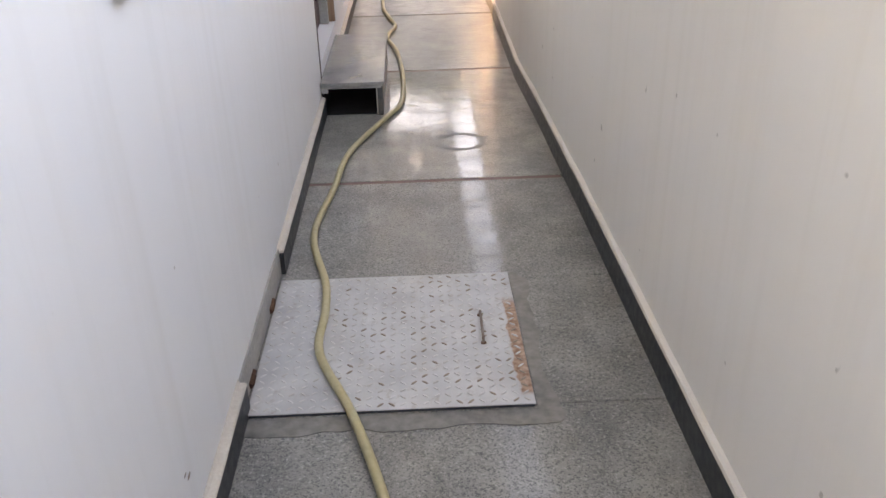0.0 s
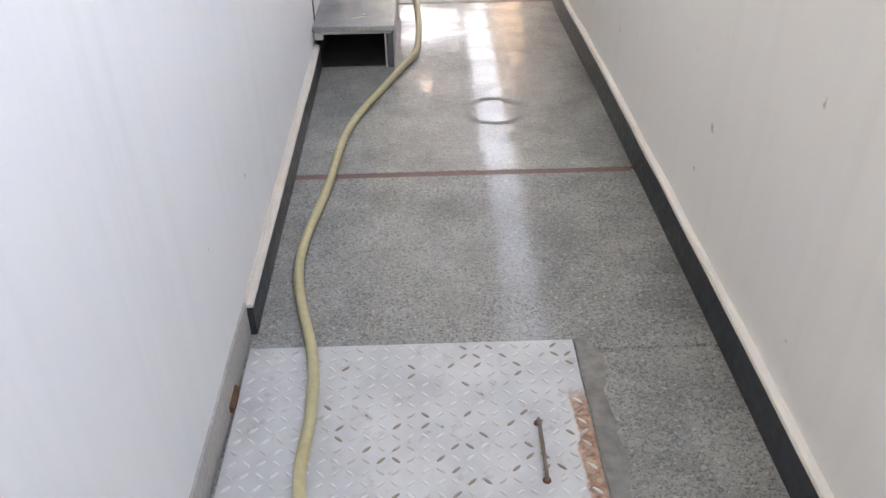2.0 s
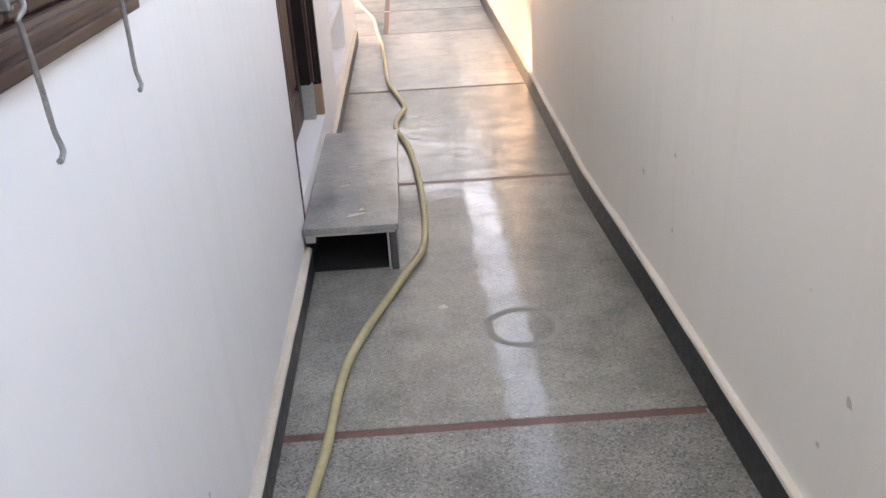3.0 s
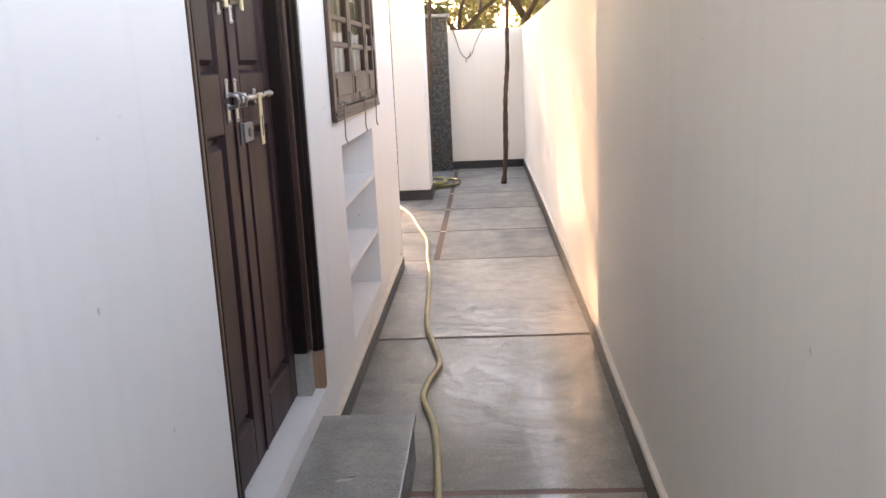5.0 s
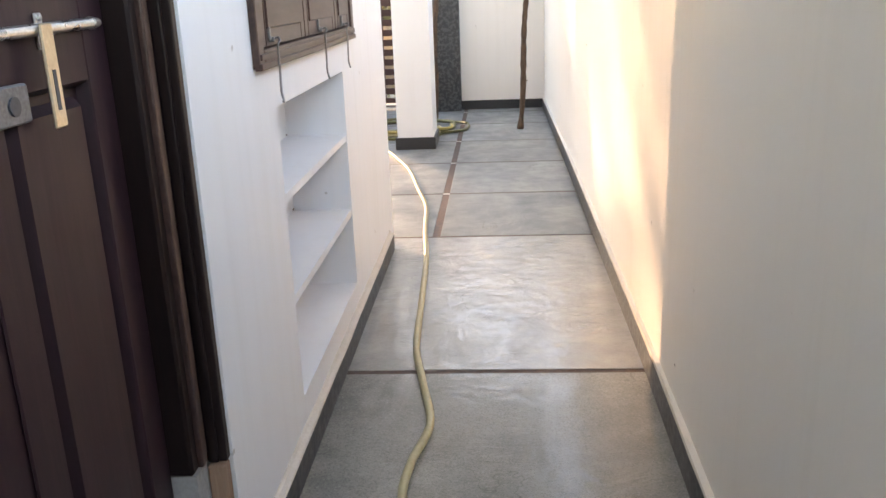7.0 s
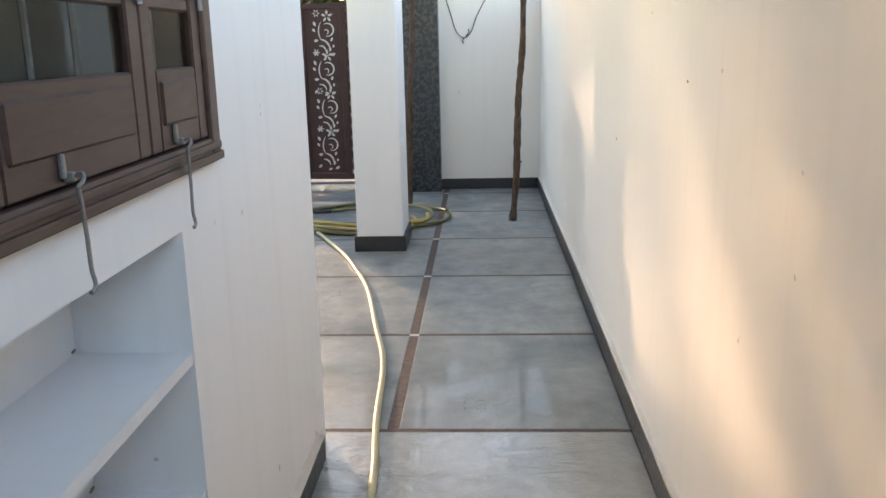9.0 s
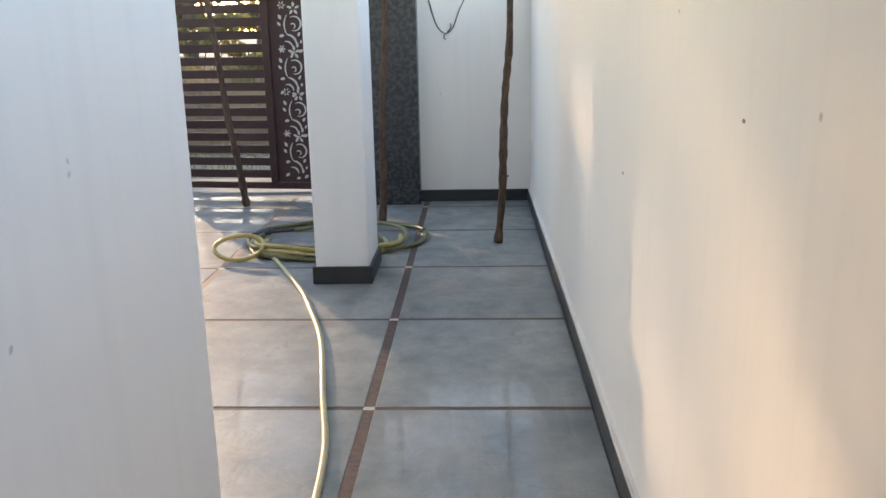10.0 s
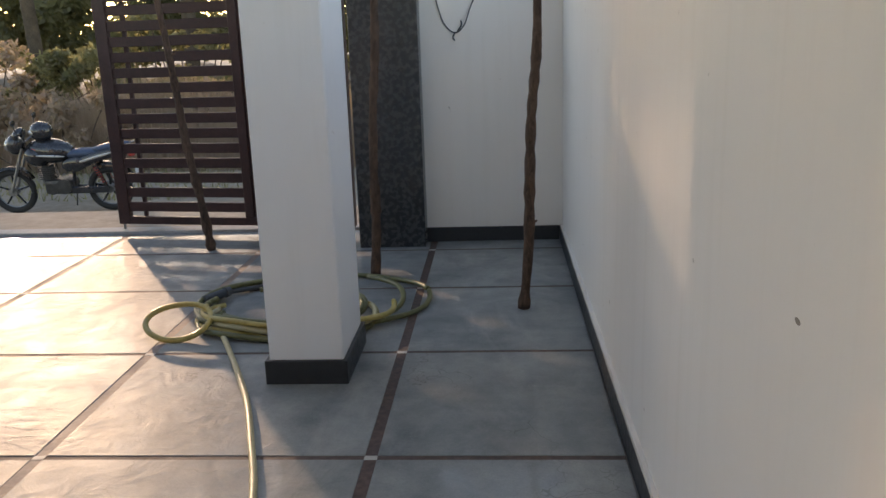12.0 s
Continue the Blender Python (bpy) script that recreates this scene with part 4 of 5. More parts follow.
def rough_pole(base, lean, length, r, seed, label):
    random.seed(seed)
    p = thing("wooden_pole", label, "wooden pole", base, "rough poles propped in the yard")
    pts = []
    n = 9
    for i in range(n + 1):
        t = i / n
        pts.append((lean[0] * t * length + random.uniform(-0.012, 0.012) * (i > 0), lean[1] * t * length + random.uniform(-0.012, 0.012) * (i > 0), t * length))
    bm = bmesh.new()
    line = smooth_line(pts, 6)
    knots = [1 + random.uniform(-0.14, 0.14) + (0.28 if random.random() < 0.12 else 0) for _ in range(len(line))]
    tube(bm, line, lambda s: r * (1.0 - 0.3 * s) * knots[min(int(s * (len(line) - 1)), len(line) - 1)], 10)
    part("stem", bm, POLE, p)
    for k in range(3):
        q = line[int(len(line) * (0.15 + 0.25 * k))]
        a = random.uniform(0, math.tau)
        bm = bmesh.new()
        rod(bm, q, q + Vector((math.cos(a) * r * 1.6, math.sin(a) * r * 1.6, 0.02)), r * 0.4, r * 0.2, 8)
        part("knot", bm, POLE, p)
    return p


rough_pole((0.256, 10.566, 0), (0.055, 0.0), 3.05, 0.028, 11, "bare crooked brown wooden pole standing on the floor")
rough_pole((-1.905, 11.95, 0), (-0.122, 0.012), 3.3, 0.029, 12, "bare wooden pole leaning beside the gate")
rough_pole((-0.638, 11.27, 0), (0.045, 0.01), 3.05, 0.030, 13, "bare crooked brown wooden pole standing behind the pillar")

# ---- hoses ----
hose = thing("garden_hose", "long beige plastic garden hose snaking along the floor", "hose", (-0.3, 4.0, 0))
bm = bmesh.new()
RH = 0.0135
way = [(-0.10, -0.62), (-0.17, -0.27), (-0.262, 0.035, 1), (-0.372, 0.32, 1), (-0.375, 0.55, 1), (-0.39, 0.74, 1), (-0.468, 1.137), (-0.424, 1.577), (-0.383, 1.998), (-0.219, 2.50),
       (-0.148, 2.72), (-0.135, 3.1), (-0.155, 3.55), (-0.19, 3.92), (-0.246, 4.19), (-0.238, 4.38), (-0.20, 4.61), (-0.25, 4.92), (-0.299, 5.22), (-0.32, 5.7), (-0.352, 6.40), (-0.395, 6.85), (-0.437, 7.45),
       (-0.53, 7.95), (-0.655, 8.60), (-0.79, 9.05), (-0.93, 9.45), (-1.20, 10.05), (-1.27, 10.18)]
tube(bm, smooth_line([(w[0], w[1], RH + (0.015 if len(w) > 2 else 0.001)) for w in way], 10), RH, 12)
part("tube", bm, HOSE, hose)
bm = bmesh.new()
rod(bm, (-1.262, 10.165, RH + 0.001), (-1.285, 10.205, RH + 0.001), RH * 1.25, sides=12)
part("end_collar", bm, COUPLING_AND_SHADOW, hose, "dark plastic end collar")
settle(hose)


def loop(cx, cy, rx, ry, z, a0, a1, n=26, wobble=0.03, tip=0.0):
    pts = []
    for k in range(n + 1):
        a = radians(a0 + (a1 - a0) * k / n)
        w = 1 + wobble * math.sin(3 * a + cx * 9)
        pts.append((cx + rx * w * math.cos(a), cy + ry * w * math.sin(a), z + 0.006 * math.sin(5 * a) + 0.006 + tip * k / n))
    return pts


coil = thing("hose_coil", "loosely coiled olive and yellow hose lying on the porch floor", "hose", (-0.95, 10.55, 0))
RC = 0.0145
for cx, cy, rx, ry, z, a0, a1, mat, name in (
        (-0.84, 10.70, 0.60, 0.47, RC, 20, 375, HOSE_GREEN, "wide_loop"),
        (-0.94, 10.62, 0.56, 0.50, RC * 3, 100, 420, HOSE_GREEN, "wide_loop"),
        (-1.02, 10.50, 0.44, 0.36, RC * 3.1, 160, 480, HOSE_GREEN, "inner_loop"),
        (-0.98, 10.44, 0.47, 0.33, RC * 1.1, 150, 400, HOSE_YELLOW, "inner_loop"),
        (-1.00, 10.42, 0.42, 0.26, RC * 5, 170, 395, HOSE_GREEN, "inner_loop"),
        (-0.93, 10.36, 0.43, 0.27, RC * 3.2, 165, 385, HOSE, "inner_loop"),
        (-0.96, 10.33, 0.45, 0.26, RC * 1.1, 160, 370, HOSE_GREEN, "inner_loop"),
        (-0.90, 10.39, 0.50, 0.30, RC * 5.1, 175, 372, HOSE_YELLOW, "inner_loop"),
        (-0.88, 10.60, 0.62, 0.50, RC * 1.2, 95, 300, COUPLING_AND_SHADOW, "dark_loop"),
        (-1.00, 10.40, 0.36, 0.28, RC * 1.0, 165, 380, HOSE_GREEN, "inner_loop"),
        (-1.49, 10.21, 0.165, 0.155, RC * 3.2, 30, 400, HOSE_YELLOW, "small_loop")):
    bm = bmesh.new()
    pts = loop(cx, cy, rx, ry, z, a0, a1)
    if name == "small_loop":      # it stands propped up against the coil
        pts = [(x, cy + 0.75 * (y - cy), RC + 0.055 * (1 + (y - cy) / ry)) for x, y, _ in pts]
    tube(bm, smooth_line(pts, 3), RC, 10)
    part(name, bm, mat, coil)
bm = bmesh.new()
rod(bm, (-1.50, 10.62, 0.05), (-1.42, 10.74, 0.055), 0.024, sides=14)
rod(bm, (-1.42, 10.74, 0.055), (-1.40, 10.77, 0.056), 0.030, 0.026, sides=14)
part("coupling", bm, COUPLING_AND_SHADOW, coil, "dark plastic hose coupling")
settle(coil)

# ---- beyond the walls ----
structure("ramp", boxes((-5.2, -0.9, 12.66, 13.6, BASE, -0.03)), EARTH, "dusty earth ramp of the driveway", "ramp")
nb = thing("neighbour_house", "plain grey rendered house beyond the compound wall", "house", (5.5, 24.0, BASE))
part("wall", boxes((3.1, 9.0, 19.0, 26.0, BASE, 5.2)), NEIGHBOUR, nb)
part("roof", boxes((2.9, 9.2, 18.8, 26.2, 5.2, 5.35), bevel=0.01), CONCRETE, nb)
settle(nb)

for x, y, h, r in ((1.42, 19.4, 6.0, 0.07), (1.95, 20.0, 5.2, 0.05)):
    pole = thing("utility_pole", "thin weathered pole standing beyond the front wall", "utility pole", (x, y, BASE), "poles beyond the wall")
    bm = bmesh.new()
    rod(bm, (0, 0, 0), (0.06, 0, h), r, r * 0.7, 10)
    part("shaft", bm, BARK, pole)
    bm = boxes((-0.42, 0.50, -0.03, 0.03, h - 0.9, h - 0.83), bevel=0.008)
    part("cross_arm", bm, BARK, pole)

# ---- motorcycle ----


def wheel(parent, y, r=0.30):
    """A spoked alloy wheel in the plane of the bike; the bike runs along local x."""
    def ring(rad, minor, sides, seg=36):
        bm = bmesh.new()
        tube(bm, [Vector((y + rad * math.cos(k * math.tau / seg), 0, r + rad * math.sin(k * math.tau / seg))) for k in range(seg)], minor, sides, closed=True)
        return bm
    w = part("wheel", ring(r - 0.075, 0.016, 8), BIKE_METAL, parent)
    part("tyre", ring(r - 0.042, 0.042, 10), RUBBER_AND_SHADE, w)
    bm = bmesh.new()
    for k in range(5):
        a = k * math.tau / 5 + 0.3
        rod(bm, (y, 0, r), (y + (r - 0.08) * math.cos(a), 0, r + (r - 0.08) * math.sin(a)), 0.016, 0.012, 6)
    part("spokes", bm, BIKE_BLACK, w)
    bm = bmesh.new()
    rod(bm, (y, -0.06, r), (y, 0.06, r), 0.055, sides=16)
    part("hub", bm, BIKE_METAL, w)


def blob(bm, at, size, turn=0.0):
    m = Matrix.Translation(at) @ Matrix.Rotation(turn, 4, "Y") @ Matrix.Diagonal((*size, 1))
    vs = bmesh.ops.create_uvsphere(bm, u_segments=18, v_segments=12, radius=0.5, matrix=m)["verts"]
    for f in {f for v in vs for f in v.link_faces}:
        f.smooth = True


def mudguard(y, r, a0, a1):
    bm = bmesh.new()
    rows = []
    for k in range(13):
        a = radians(a0 + (a1 - a0) * k / 12)
        rows.append([bm.verts.new((y + (r + h) * math.cos(a), s, 0.30 + (r + h) * math.sin(a))) for s, h in ((-0.055, -0.03), (-0.04, 0.005), (0.04, 0.005), (0.055, -0.03))])
    for a, b in zip(rows, rows[1:]):
        for k in range(3):
            bm.faces.new((a[k], a[k + 1], b[k + 1], b[k]))
    bmesh.ops.solidify(bm, geom=bm.faces[:], thickness=0.005)
    return bm


bike = thing("motorcycle", "parked black commuter motorcycle with red stripes on the dirt road", "motorcycle")
wheel(bike, 0.0)
wheel(bike, 1.28)
part("front_mudguard", mudguard(0.0, 0.33, 30, 165), BIKE_BLACK, bike)
part("rear_mudguard", mudguard(1.28, 0.36, 20, 120), BIKE_BLACK, bike)
bm = bmesh.new()
for s in (-0.075, 0.075):
    rod(bm, (0.0, s, 0.30), (0.24, s, 0.88), 0.019, sides=10)
part("fork", bm, BIKE_METAL, bike)
bm = bmesh.new()
tube(bm, smooth_line([(0.40, -0.36, 1.06), (0.33, -0.26, 1.06), (0.27, -0.12, 0.98), (0.26, 0, 0.96), (0.27, 0.12, 0.98), (0.33, 0.26, 1.06), (0.40, 0.36, 1.06)], 5), 0.013, 8)
part("handlebar", bm, BIKE_METAL, bike)
for s in (-1, 1):
    bm = bmesh.new()
    tube(bm, smooth_line([(0.31, s * 0.24, 1.06), (0.29, s * 0.27, 1.16), (0.30, s * 0.29, 1.22)], 4), 0.006, 6)
    blob(bm, (0.30, s * 0.30, 1.25), (0.03, 0.13, 0.08))
    part("mirror", bm, BIKE_BLACK, bike)
bm = bmesh.new()
blob(bm, (0.14, 0, 0.93), (0.24, 0.24, 0.28), 0.3)
blob(bm, (0.20, 0, 1.05), (0.14, 0.26, 0.20), 0.5)
part("headlamp_cowl", bm, BIKE_BLACK, bike)
bm = bmesh.new()
blob(bm, (0.05, 0, 0.93), (0.10, 0.18, 0.18), 0.3)
part("headlight", bm, STEEL, bike)
bm = bmesh.new()
blob(bm, (0.58, 0, 0.83), (0.64, 0.34, 0.32), 0.12)
blob(bm, (0.40, 0, 0.78), (0.34, 0.38, 0.30), 0.5)
part("tank", bm, BIKE_BLACK, bike)
bm = bmesh.new()
for s in (-1, 1):
    blob(bm, (0.56, s * 0.115, 0.84), (0.44, 0.08, 0.07), 0.2)
part("tank_stripe", bm, BIKE_RED, bike, "red stripe")
bm = bmesh.new()
blob(bm, (0.98, 0, 0.79), (0.56, 0.26, 0.13), -0.05)
blob(bm, (1.34, 0, 0.86), (0.56, 0.21, 0.10), -0.17)
part("seat", bm, BIKE_SEAT, bike, "blue-grey seat")
bm = bmesh.new()
for s in (-1, 1):
    blob(bm, (1.20, s * 0.10, 0.75), (0.80, 0.07, 0.13), -0.24)
    blob(bm, (0.90, s * 0.11, 0.66), (0.34, 0.08, 0.20), -0.1)
part("side_panel", bm, BIKE_BLACK, bike)
bm = bmesh.new()
for s in (-1, 1):
    blob(bm, (1.18, s * 0.135, 0.745), (0.58, 0.02, 0.035), -0.25)
    blob(bm, (0.62, s * 0.17, 0.79), (0.40, 0.02, 0.03), 0.05)
part("silver_stripe", bm, STEEL, bike, "thin silver stripe")
engine = part("engine", boxes((0.46, 0.82, -0.12, 0.12, 0.26, 0.46), bevel=0.05, segments=2), BIKE_ENGINE, bike, "dark finned engine")
for x, z, w, r in ((0.72, 0.37, 0.14, 0.10), (0.56, 0.34, 0.13, 0.075)):
    bm = bmesh.new()
    rod(bm, (x, -w, z), (x, w, z), r, sides=18)
    part("engine_cover", bm, BIKE_ENGINE, engine)
part("cylinder", boxes((0.44, 0.55, -0.07, 0.07, 0.44, 0.64), bevel=0.01), BIKE_ENGINE, engine)
fin = mesh_of("fin", boxes((0.40, 0.58, -0.085, 0.085, 0.0, 0.012), bevel=0.003), BIKE_ENGINE)
for k in range(6):
    piece("fin", fin, engine, (0, 0, 0.46 + 0.028 * k))
bm = bmesh.new()
tube(bm, smooth_line([(0.42, 0.10, 0.55), (0.36, 0.11, 0.40), (0.50, 0.13, 0.26), (0.85, 0.15, 0.27)], 5), 0.018, 8)
rod(bm, (0.85, 0.15, 0.27), (1.45, 0.17, 0.36), 0.042, 0.046, 14)
part("exhaust", bm, BIKE_METAL, bike)
bm = boxes((0.80, 1.30, -0.125, -0.105, 0.27, 0.36), bevel=0.008)
part("chain_case", bm, BIKE_BLACK, bike)
for s in (-0.13, 0.13):
    bm = bmesh.new()
    turns = 7
    tube(bm, [Vector((1.26 - 0.10 * k / 84 + 0.026 * math.cos(k * math.tau * turns / 84), s + 0.026 * math.sin(k * math.tau * turns / 84), 0.40 + 0.22 * k / 84)) for k in range(85)], 0.006, 5)
    part("rear_shock", bm, BIKE_RED, bike, "red coil spring")
part("number_plate", boxes((1.665, 1.672, -0.09, 0.09, 0.50, 0.62), bevel=0.002), PLATE_WHITE, bike, "white rear number plate")
bm = bmesh.new()
tube(bm, smooth_line([(1.40, -0.10, 0.84), (1.62, -0.10, 0.90), (1.66, 0, 0.91), (1.62, 0.10, 0.90), (1.40, 0.10, 0.84)], 5), 0.010, 8)
part("grab_rail", bm, BIKE_METAL, bike)
bm = bmesh.new()
for a, b in (((0.24, 0, 0.86), (0.62, 0, 0.40)), ((0.24, 0, 0.84), (0.85, 0, 0.70)), ((0.85, 0, 0.70), (0.80, 0, 0.32)), ((0.85, 0, 0.70), (1.55, 0, 0.74))):
    rod(bm, a, b, 0.022, sides=8)
for s in (-0.1, 0.1):
    rod(bm, (0.80, s, 0.32), (1.28, s, 0.30), 0.020, sides=8)
    rod(bm, (1.28, s, 0.32), (1.15, s, 0.68), 0.024, sides=8)
rod(bm, (0.78, 0.12, 0.30), (0.66, 0.30, 0.0), 0.010, sides=6)
part("frame", bm, BIKE_BLACK, bike)
bm = bmesh.new()
blob(bm, (1.62, 0, 0.76), (0.10, 0.16, 0.09))
part("tail_light", bm, BIKE_RED, bike)
bike.matrix_basis = pose(BIKE[0], BIKE[1], BIKE[2], 5, 0, 4)

helmet = thing("helmet", "dark round motorcycle helmet resting on the tank", "helmet", (0, 0, 0))
bm = bmesh.new()
blob(bm, (0.50, 0, 1.085), (0.30, 0.25, 0.26))
part("shell", bm, BIKE_BLACK, helmet)
bm = bmesh.new()
blob(bm, (0.43, 0, 1.08), (0.18, 0.22, 0.13))
part("visor", bm, STEEL, helmet, "pale visor")
helmet.matrix_basis = bike.matrix_basis.copy()

# ---- trees, bushes and weeds ----


def leaf_cloud(centres, radii, count, size, seed, flat=0.7):
    """Many small separate leaves spread through clumps."""
    rng = np.random.default_rng(seed)
    pick = rng.integers(0, len(centres), count)
    c, r = np.array(centres)[pick], np.array(radii)[pick][:, None]
    way = rng.normal(size=(count, 3))
    way /= np.linalg.norm(way, axis=1)[:, None]
    far = rng.random((count, 1)) ** 0.5
    p = c + way * far * r * np.array([1, 1, flat])
    a = rng.normal(size=(count, 3))
    a /= np.linalg.norm(a, axis=1)[:, None]
    b = np.cross(a, rng.normal(size=(count, 3)))
    b /= np.linalg.norm(b, axis=1)[:, None]
    s = size * rng.uniform(0.6, 1.4, (count, 1))
    v = np.stack([p - a * s, p + b * s * 0.45, p + a * s, p - b * s * 0.45], 1).reshape(-1, 3)
    return v, np.arange(count * 4).reshape(-1, 4)


def leaves(name, parent, v, faces, material, label=""):
    me = bpy.data.meshes.new(name)
    me.from_pydata(v.tolist(), [], faces.tolist())
    me.materials.append(material)
    ob = new(name, me)
    ob.parent = parent
    return tagged(ob, label)


def tree(x, y, height, spread, count, seed, size=0.07, thin=0.55, low=0.32):
    random.seed(seed)
    t = thing("acacia_tree", "sparse dusty acacia tree with crooked limbs and small leaves", "tree", (x, y, BASE), "trees along the road")
    bm = bmesh.new()
    fork = height * low
    trunk = smooth_line([(0, 0, 0), (random.uniform(-0.1, 0.1), random.uniform(-0.1, 0.1), fork * 0.5), (random.uniform(-0.2, 0.2), random.uniform(-0.2, 0.2), fork)], 5)
    r0 = height * 0.017
    tube(bm, trunk, lambda s: r0 * (1.15 - 0.4 * s), 10)
    part("trunk", bm, BARK, t)
    bm = bmesh.new()
    tips = []

    def limb(start, way, length, r, depth):
        end = start + way * length
        bend = start.lerp(end, 0.5) + Vector((random.uniform(-1, 1), random.uniform(-1, 1), random.uniform(-0.2, 0.6))) * length * 0.13
        tube(bm, smooth_line([start, bend, end], 3), lambda s: r * (1 - 0.45 * s), 6)
        if depth == 0:
            tips.append(end)
            return
        for _ in range(3 if depth > 1 else random.choice((2, 3))):
            side = Vector((random.gauss(0, 1), random.gauss(0, 1), random.uniform(-0.35, 0.55)))
            limb(end, (way * 0.75 + side.normalized() * 0.85).normalized(), length * random.uniform(0.55, 0.8), r * 0.5, depth - 1)
        if depth < 3:
            tips.append(end)

    for k in range(4):
        a = k * math.tau / 4 + random.uniform(-0.5, 0.5)
        limb(trunk[-1], Vector((math.cos(a) * spread, math.sin(a) * spread, random.uniform(0.6, 1.1))).normalized(), height * 0.27, r0 * 0.6, 3)
    part("branchwork", bm, BARK, t)
    random.shuffle(tips)
    tips = tips[: int(len(tips) * thin)]
    v, f = leaf_cloud([tuple(p) for p in tips], [height * random.uniform(0.05, 0.11) for _ in tips], count, size, seed)
    leaves("crown", t, v, f, LEAF)
    return t


for row in TREES:
    tree(*row)


def bush(x, y, w, h, count, seed, base=0.0, material=None):
    random.seed(seed)
    b = thing("bush", "dusty green roadside bush", "bush", (x, y, BASE + base), "bushes along the road")
    bm = bmesh.new()
    cs, rs = [], []
    for k in range(14):
        p = Vector((random.uniform(-w, w), random.uniform(-0.5, 0.5), random.uniform(0.25, 1.0) * h))
        tube(bm, smooth_line([(p.x * 0.4, p.y * 0.4, 0), (p.x * 0.7, p.y * 0.8, p.z * 0.6), p], 4), 0.012, 5)
        cs.append(tuple(p))
        rs.append(random.uniform(0.22, 0.5) * min(h, 1.6) * 0.6)
    part("stemwork", bm, BARK, b)
    v, f = leaf_cloud(cs, rs, count, 0.075, seed)
    v[:, 2] = np.maximum(v[:, 2], 0.01)
    leaves("foliage", b, v, f, material or LEAF_LOW)


for row in BUSHES:
    bush(*row, 0.0, LEAF_DRY)

bm = bmesh.new()
grid = [[bm.verts.new((x, yy, BASE - 0.02 + hh * (0.8 + 0.4 * noise.noise(Vector((x * 0.35, yy * 0.3, 4)))) + 0.10 * noise.noise(Vector((x * 1.6, yy * 1.6, 1))) * (hh > 0)))
         for yy, hh in ((21.4, 0), (22.4, 0.45), (23.6, 1.1), (24.6, 1.5), (26.0, 1.7), (28.0, 1.1), (30.0, 0))] for x in np.arange(-34, 16, 0.5)]
for a, b in zip(grid, grid[1:]):
    for k in range(6):
        bm.faces.new((a[k], b[k], b[k + 1], a[k + 1])).smooth = True
structure("earth_bank", bm, EARTH, "low bank of dry earth across the road", "earth bank")

# a belt of far woods
wr = np.random.default_rng(77)
centres, radii = [], []
for k in range(260):
    x = wr.uniform(-70, 30)
    top = 5.0 + 1.6 * noise.noise(Vector((x * 0.12, 3, 0)))
    centres.append((x, wr.uniform(44, 52), BASE + wr.uniform(0.3, 1.0) * (top + 1.2)))
    radii.append(wr.uniform(0.9, 2.0))
v, f = leaf_cloud(centres, radii, 84000, 0.22, 78)
v[:, 2] = np.maximum(v[:, 2], BASE + 0.02)
tagged(leaves("far_woods", None, v, f, LEAF), "hazy belt of dusty trees beyond the road", "woods", kind="stuff")

for k in range(12):
    bush(-18.0 + 2.0 * k, 23.6 + 0.6 * math.sin(k * 1.9), 1.7, 1.5 + 0.4 * math.cos(k * 2.1), 3000, 80 + k, 0.75, LEAF_LOW)

rng = np.random.default_rng(5)
n = 1600
px, py = rng.uniform(-9, 0, n), rng.uniform(17.6, 20.5, n)
h = rng.uniform(0.05, 0.22, n)
a = rng.uniform(0, math.tau, n)
v = np.stack([np.stack([px - 0.012 * np.cos(a), py - 0.012 * np.sin(a), np.full(n, BASE)], 1), np.stack([px + 0.012 * np.cos(a), py + 0.012 * np.sin(a), np.full(n, BASE)], 1),
              np.stack([px + rng.normal(0, 0.05, n), py + rng.normal(0, 0.05, n), BASE + h], 1)], 1).reshape(-1, 3)
weeds = leaves("weeds", None, v, np.arange(n * 3).reshape(-1, 3), LEAF_LOW)
tagged(weeds, "scattered dry green weeds along the road edge", "weeds", kind="stuff")

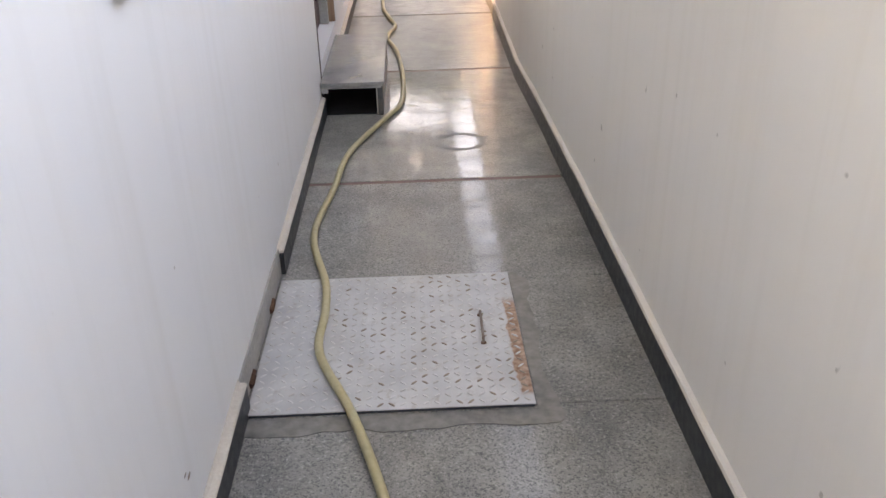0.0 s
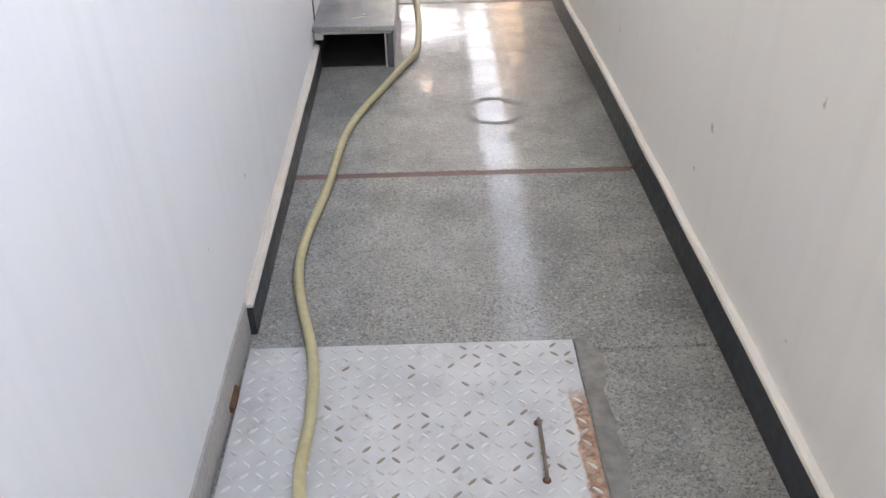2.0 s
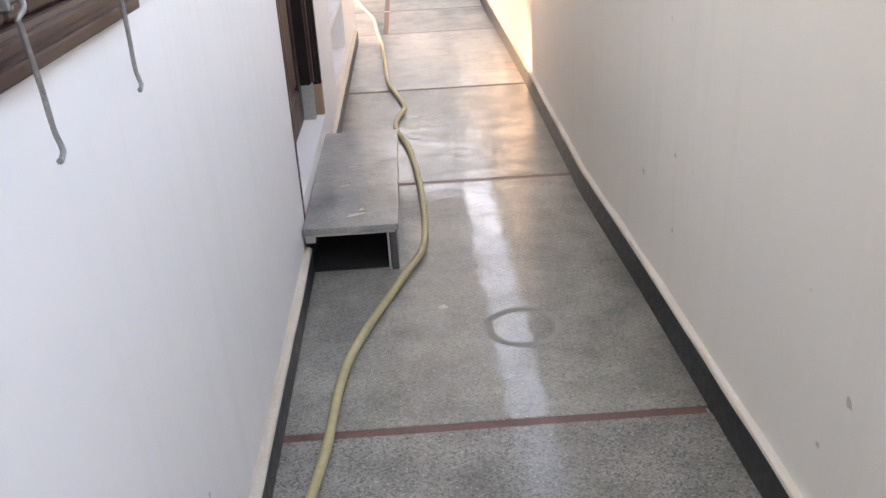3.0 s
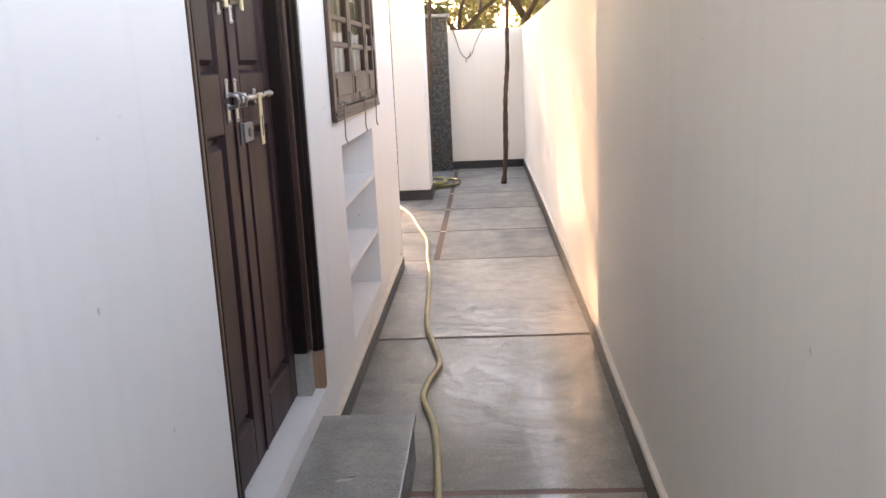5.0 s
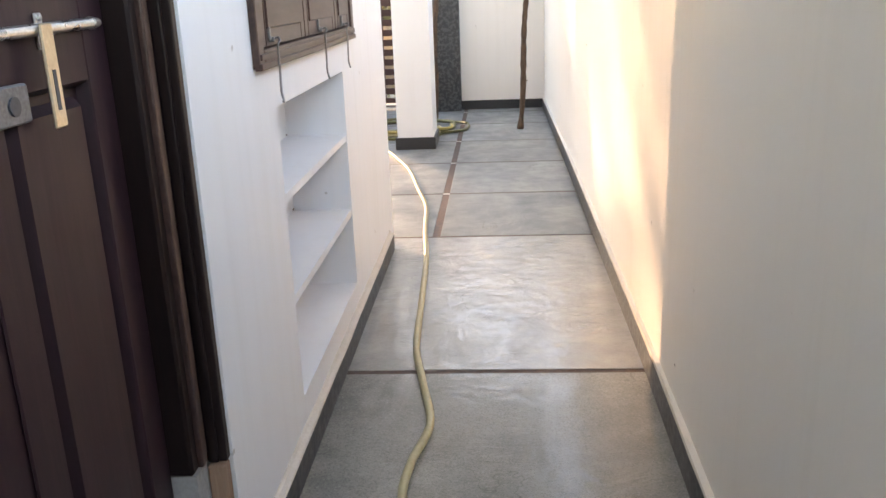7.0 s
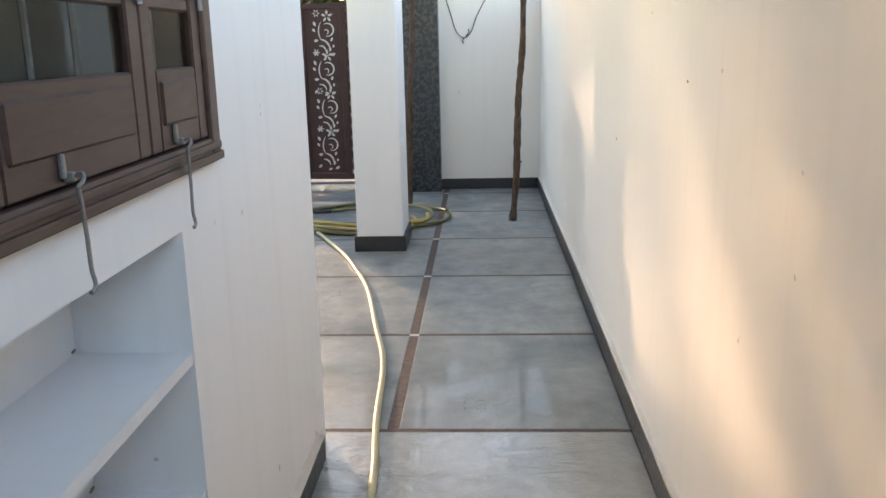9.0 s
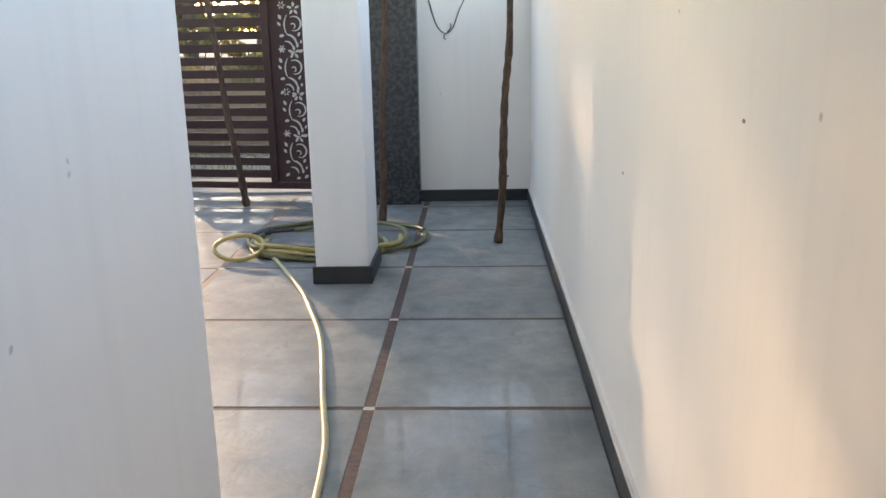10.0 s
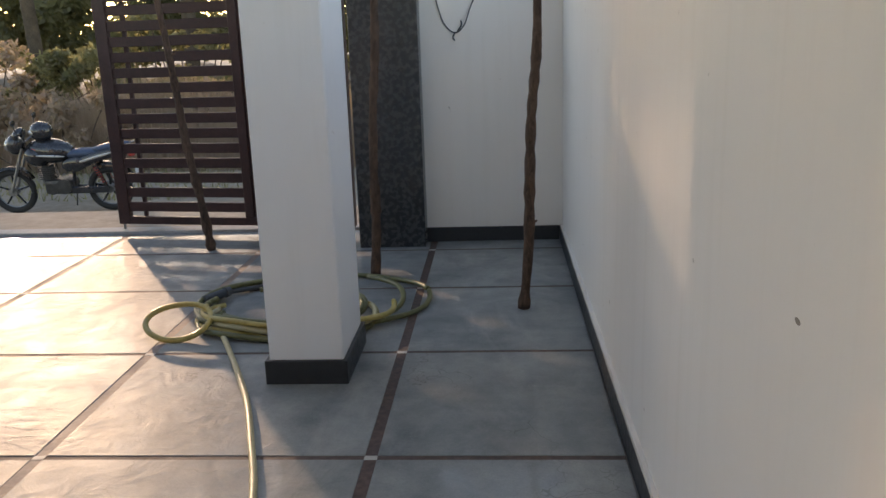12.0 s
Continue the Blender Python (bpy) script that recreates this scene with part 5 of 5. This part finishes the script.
# dry stalks standing along the far side of the road
rng = np.random.default_rng(15)
n = 14000
px, py = rng.uniform(-20, 0, n), rng.uniform(20.2, 23.0, n)
h = rng.uniform(0.6, 1.0, n) * (1.55 + 0.35 * np.sin(px * 1.3) * np.sin(px * 0.37 + 1))
lean = rng.normal(0, 0.16, (n, 2))
w = rng.uniform(0.006, 0.016, n)
v = np.stack([np.stack([px - w, py, np.full(n, BASE)], 1), np.stack([px + w, py, np.full(n, BASE)], 1),
              np.stack([px + lean[:, 0] * h, py + lean[:, 1] * h, BASE + h], 1)], 1).reshape(-1, 3)
stalks = leaves("dry_stalks", None, v, np.arange(n * 3).reshape(-1, 3), LEAF_DRY)
tagged(stalks, "dense dry grey-brown stalks along the road", "dry grass", kind="stuff")

# ---- floor panels and joint strips ----


def floor_panel(x0, x1, y0, y1, material):
    bm = boxes((x0, x1, y0, y1, -0.012, random.uniform(-0.0006, 0.0006)), bevel=0.0025)
    part("panel", bm, material, floor)


def strip(x0, x1, y0, y1, material):
    part("joint_strip", boxes((x0, x1, y0, y1, -0.012, -0.0018)), material, floor)


random.seed(21)
XR, XL = 0.556, -0.575
JOINTS = ((0.078, 0.002, FLOOR_ROUGH, None), (0.77, 0.003, FLOOR_ROUGH, None), (1.656, 0.030, FLOOR_ROUGH, STRIP_RED), (3.412, 0.030, FLOOR_MID, STRIP_RED),
          (5.025, 0.030, FLOOR_SATIN, STRIP_DARK), (6.80, 0.026, FLOOR_HAMMERED, STRIP_DARK))
y = BACK
for at, w, mat, fill in JOINTS:
    wide = XR + 0.25 * (y < 2.0)
    floor_panel(XL, wide, y, at - w / 2, mat)
    if fill:
        strip(XL, XR, at - w / 2, at + w / 2, fill)
    y = at + w / 2
ys = (6.80, 7.858, 8.93, 9.94, 10.96, 11.85, 12.62)
xs = (-6.0, -3.93, -2.73, -1.535, -0.328, XR)
for j, (a, b) in enumerate(zip(ys, ys[1:])):
    for i, (c, d) in enumerate(zip(xs, xs[1:])):
        floor_panel(c + 0.022 * (i > 0), d - 0.022 * (i < 4), a + 0.014, b - 0.014 * (j < 5), FLOOR_FINE)
    for x in xs[1:-1]:
        # strips on the sunny side take the copy coloured as sunlit
        strip(x - 0.022, x + 0.022, a + 0.014, b - 0.014, STRIP_DARK if x > -1.0 else STRIP_SUNLIT)
    if j < 5:
        strip(xs[0], XR, b - 0.014, b + 0.014, STRIP_DARK)
chip = mesh_of("joint_chip", boxes((-0.023, 0.023, -0.0145, 0.0145, -0.0035, 0.0), bevel=0.001), PALE_CHIP)
for b in ys[1:-1]:
    for x in xs[2:-1]:
        piece("joint_chip", chip, floor, (x, b, -0.0006))
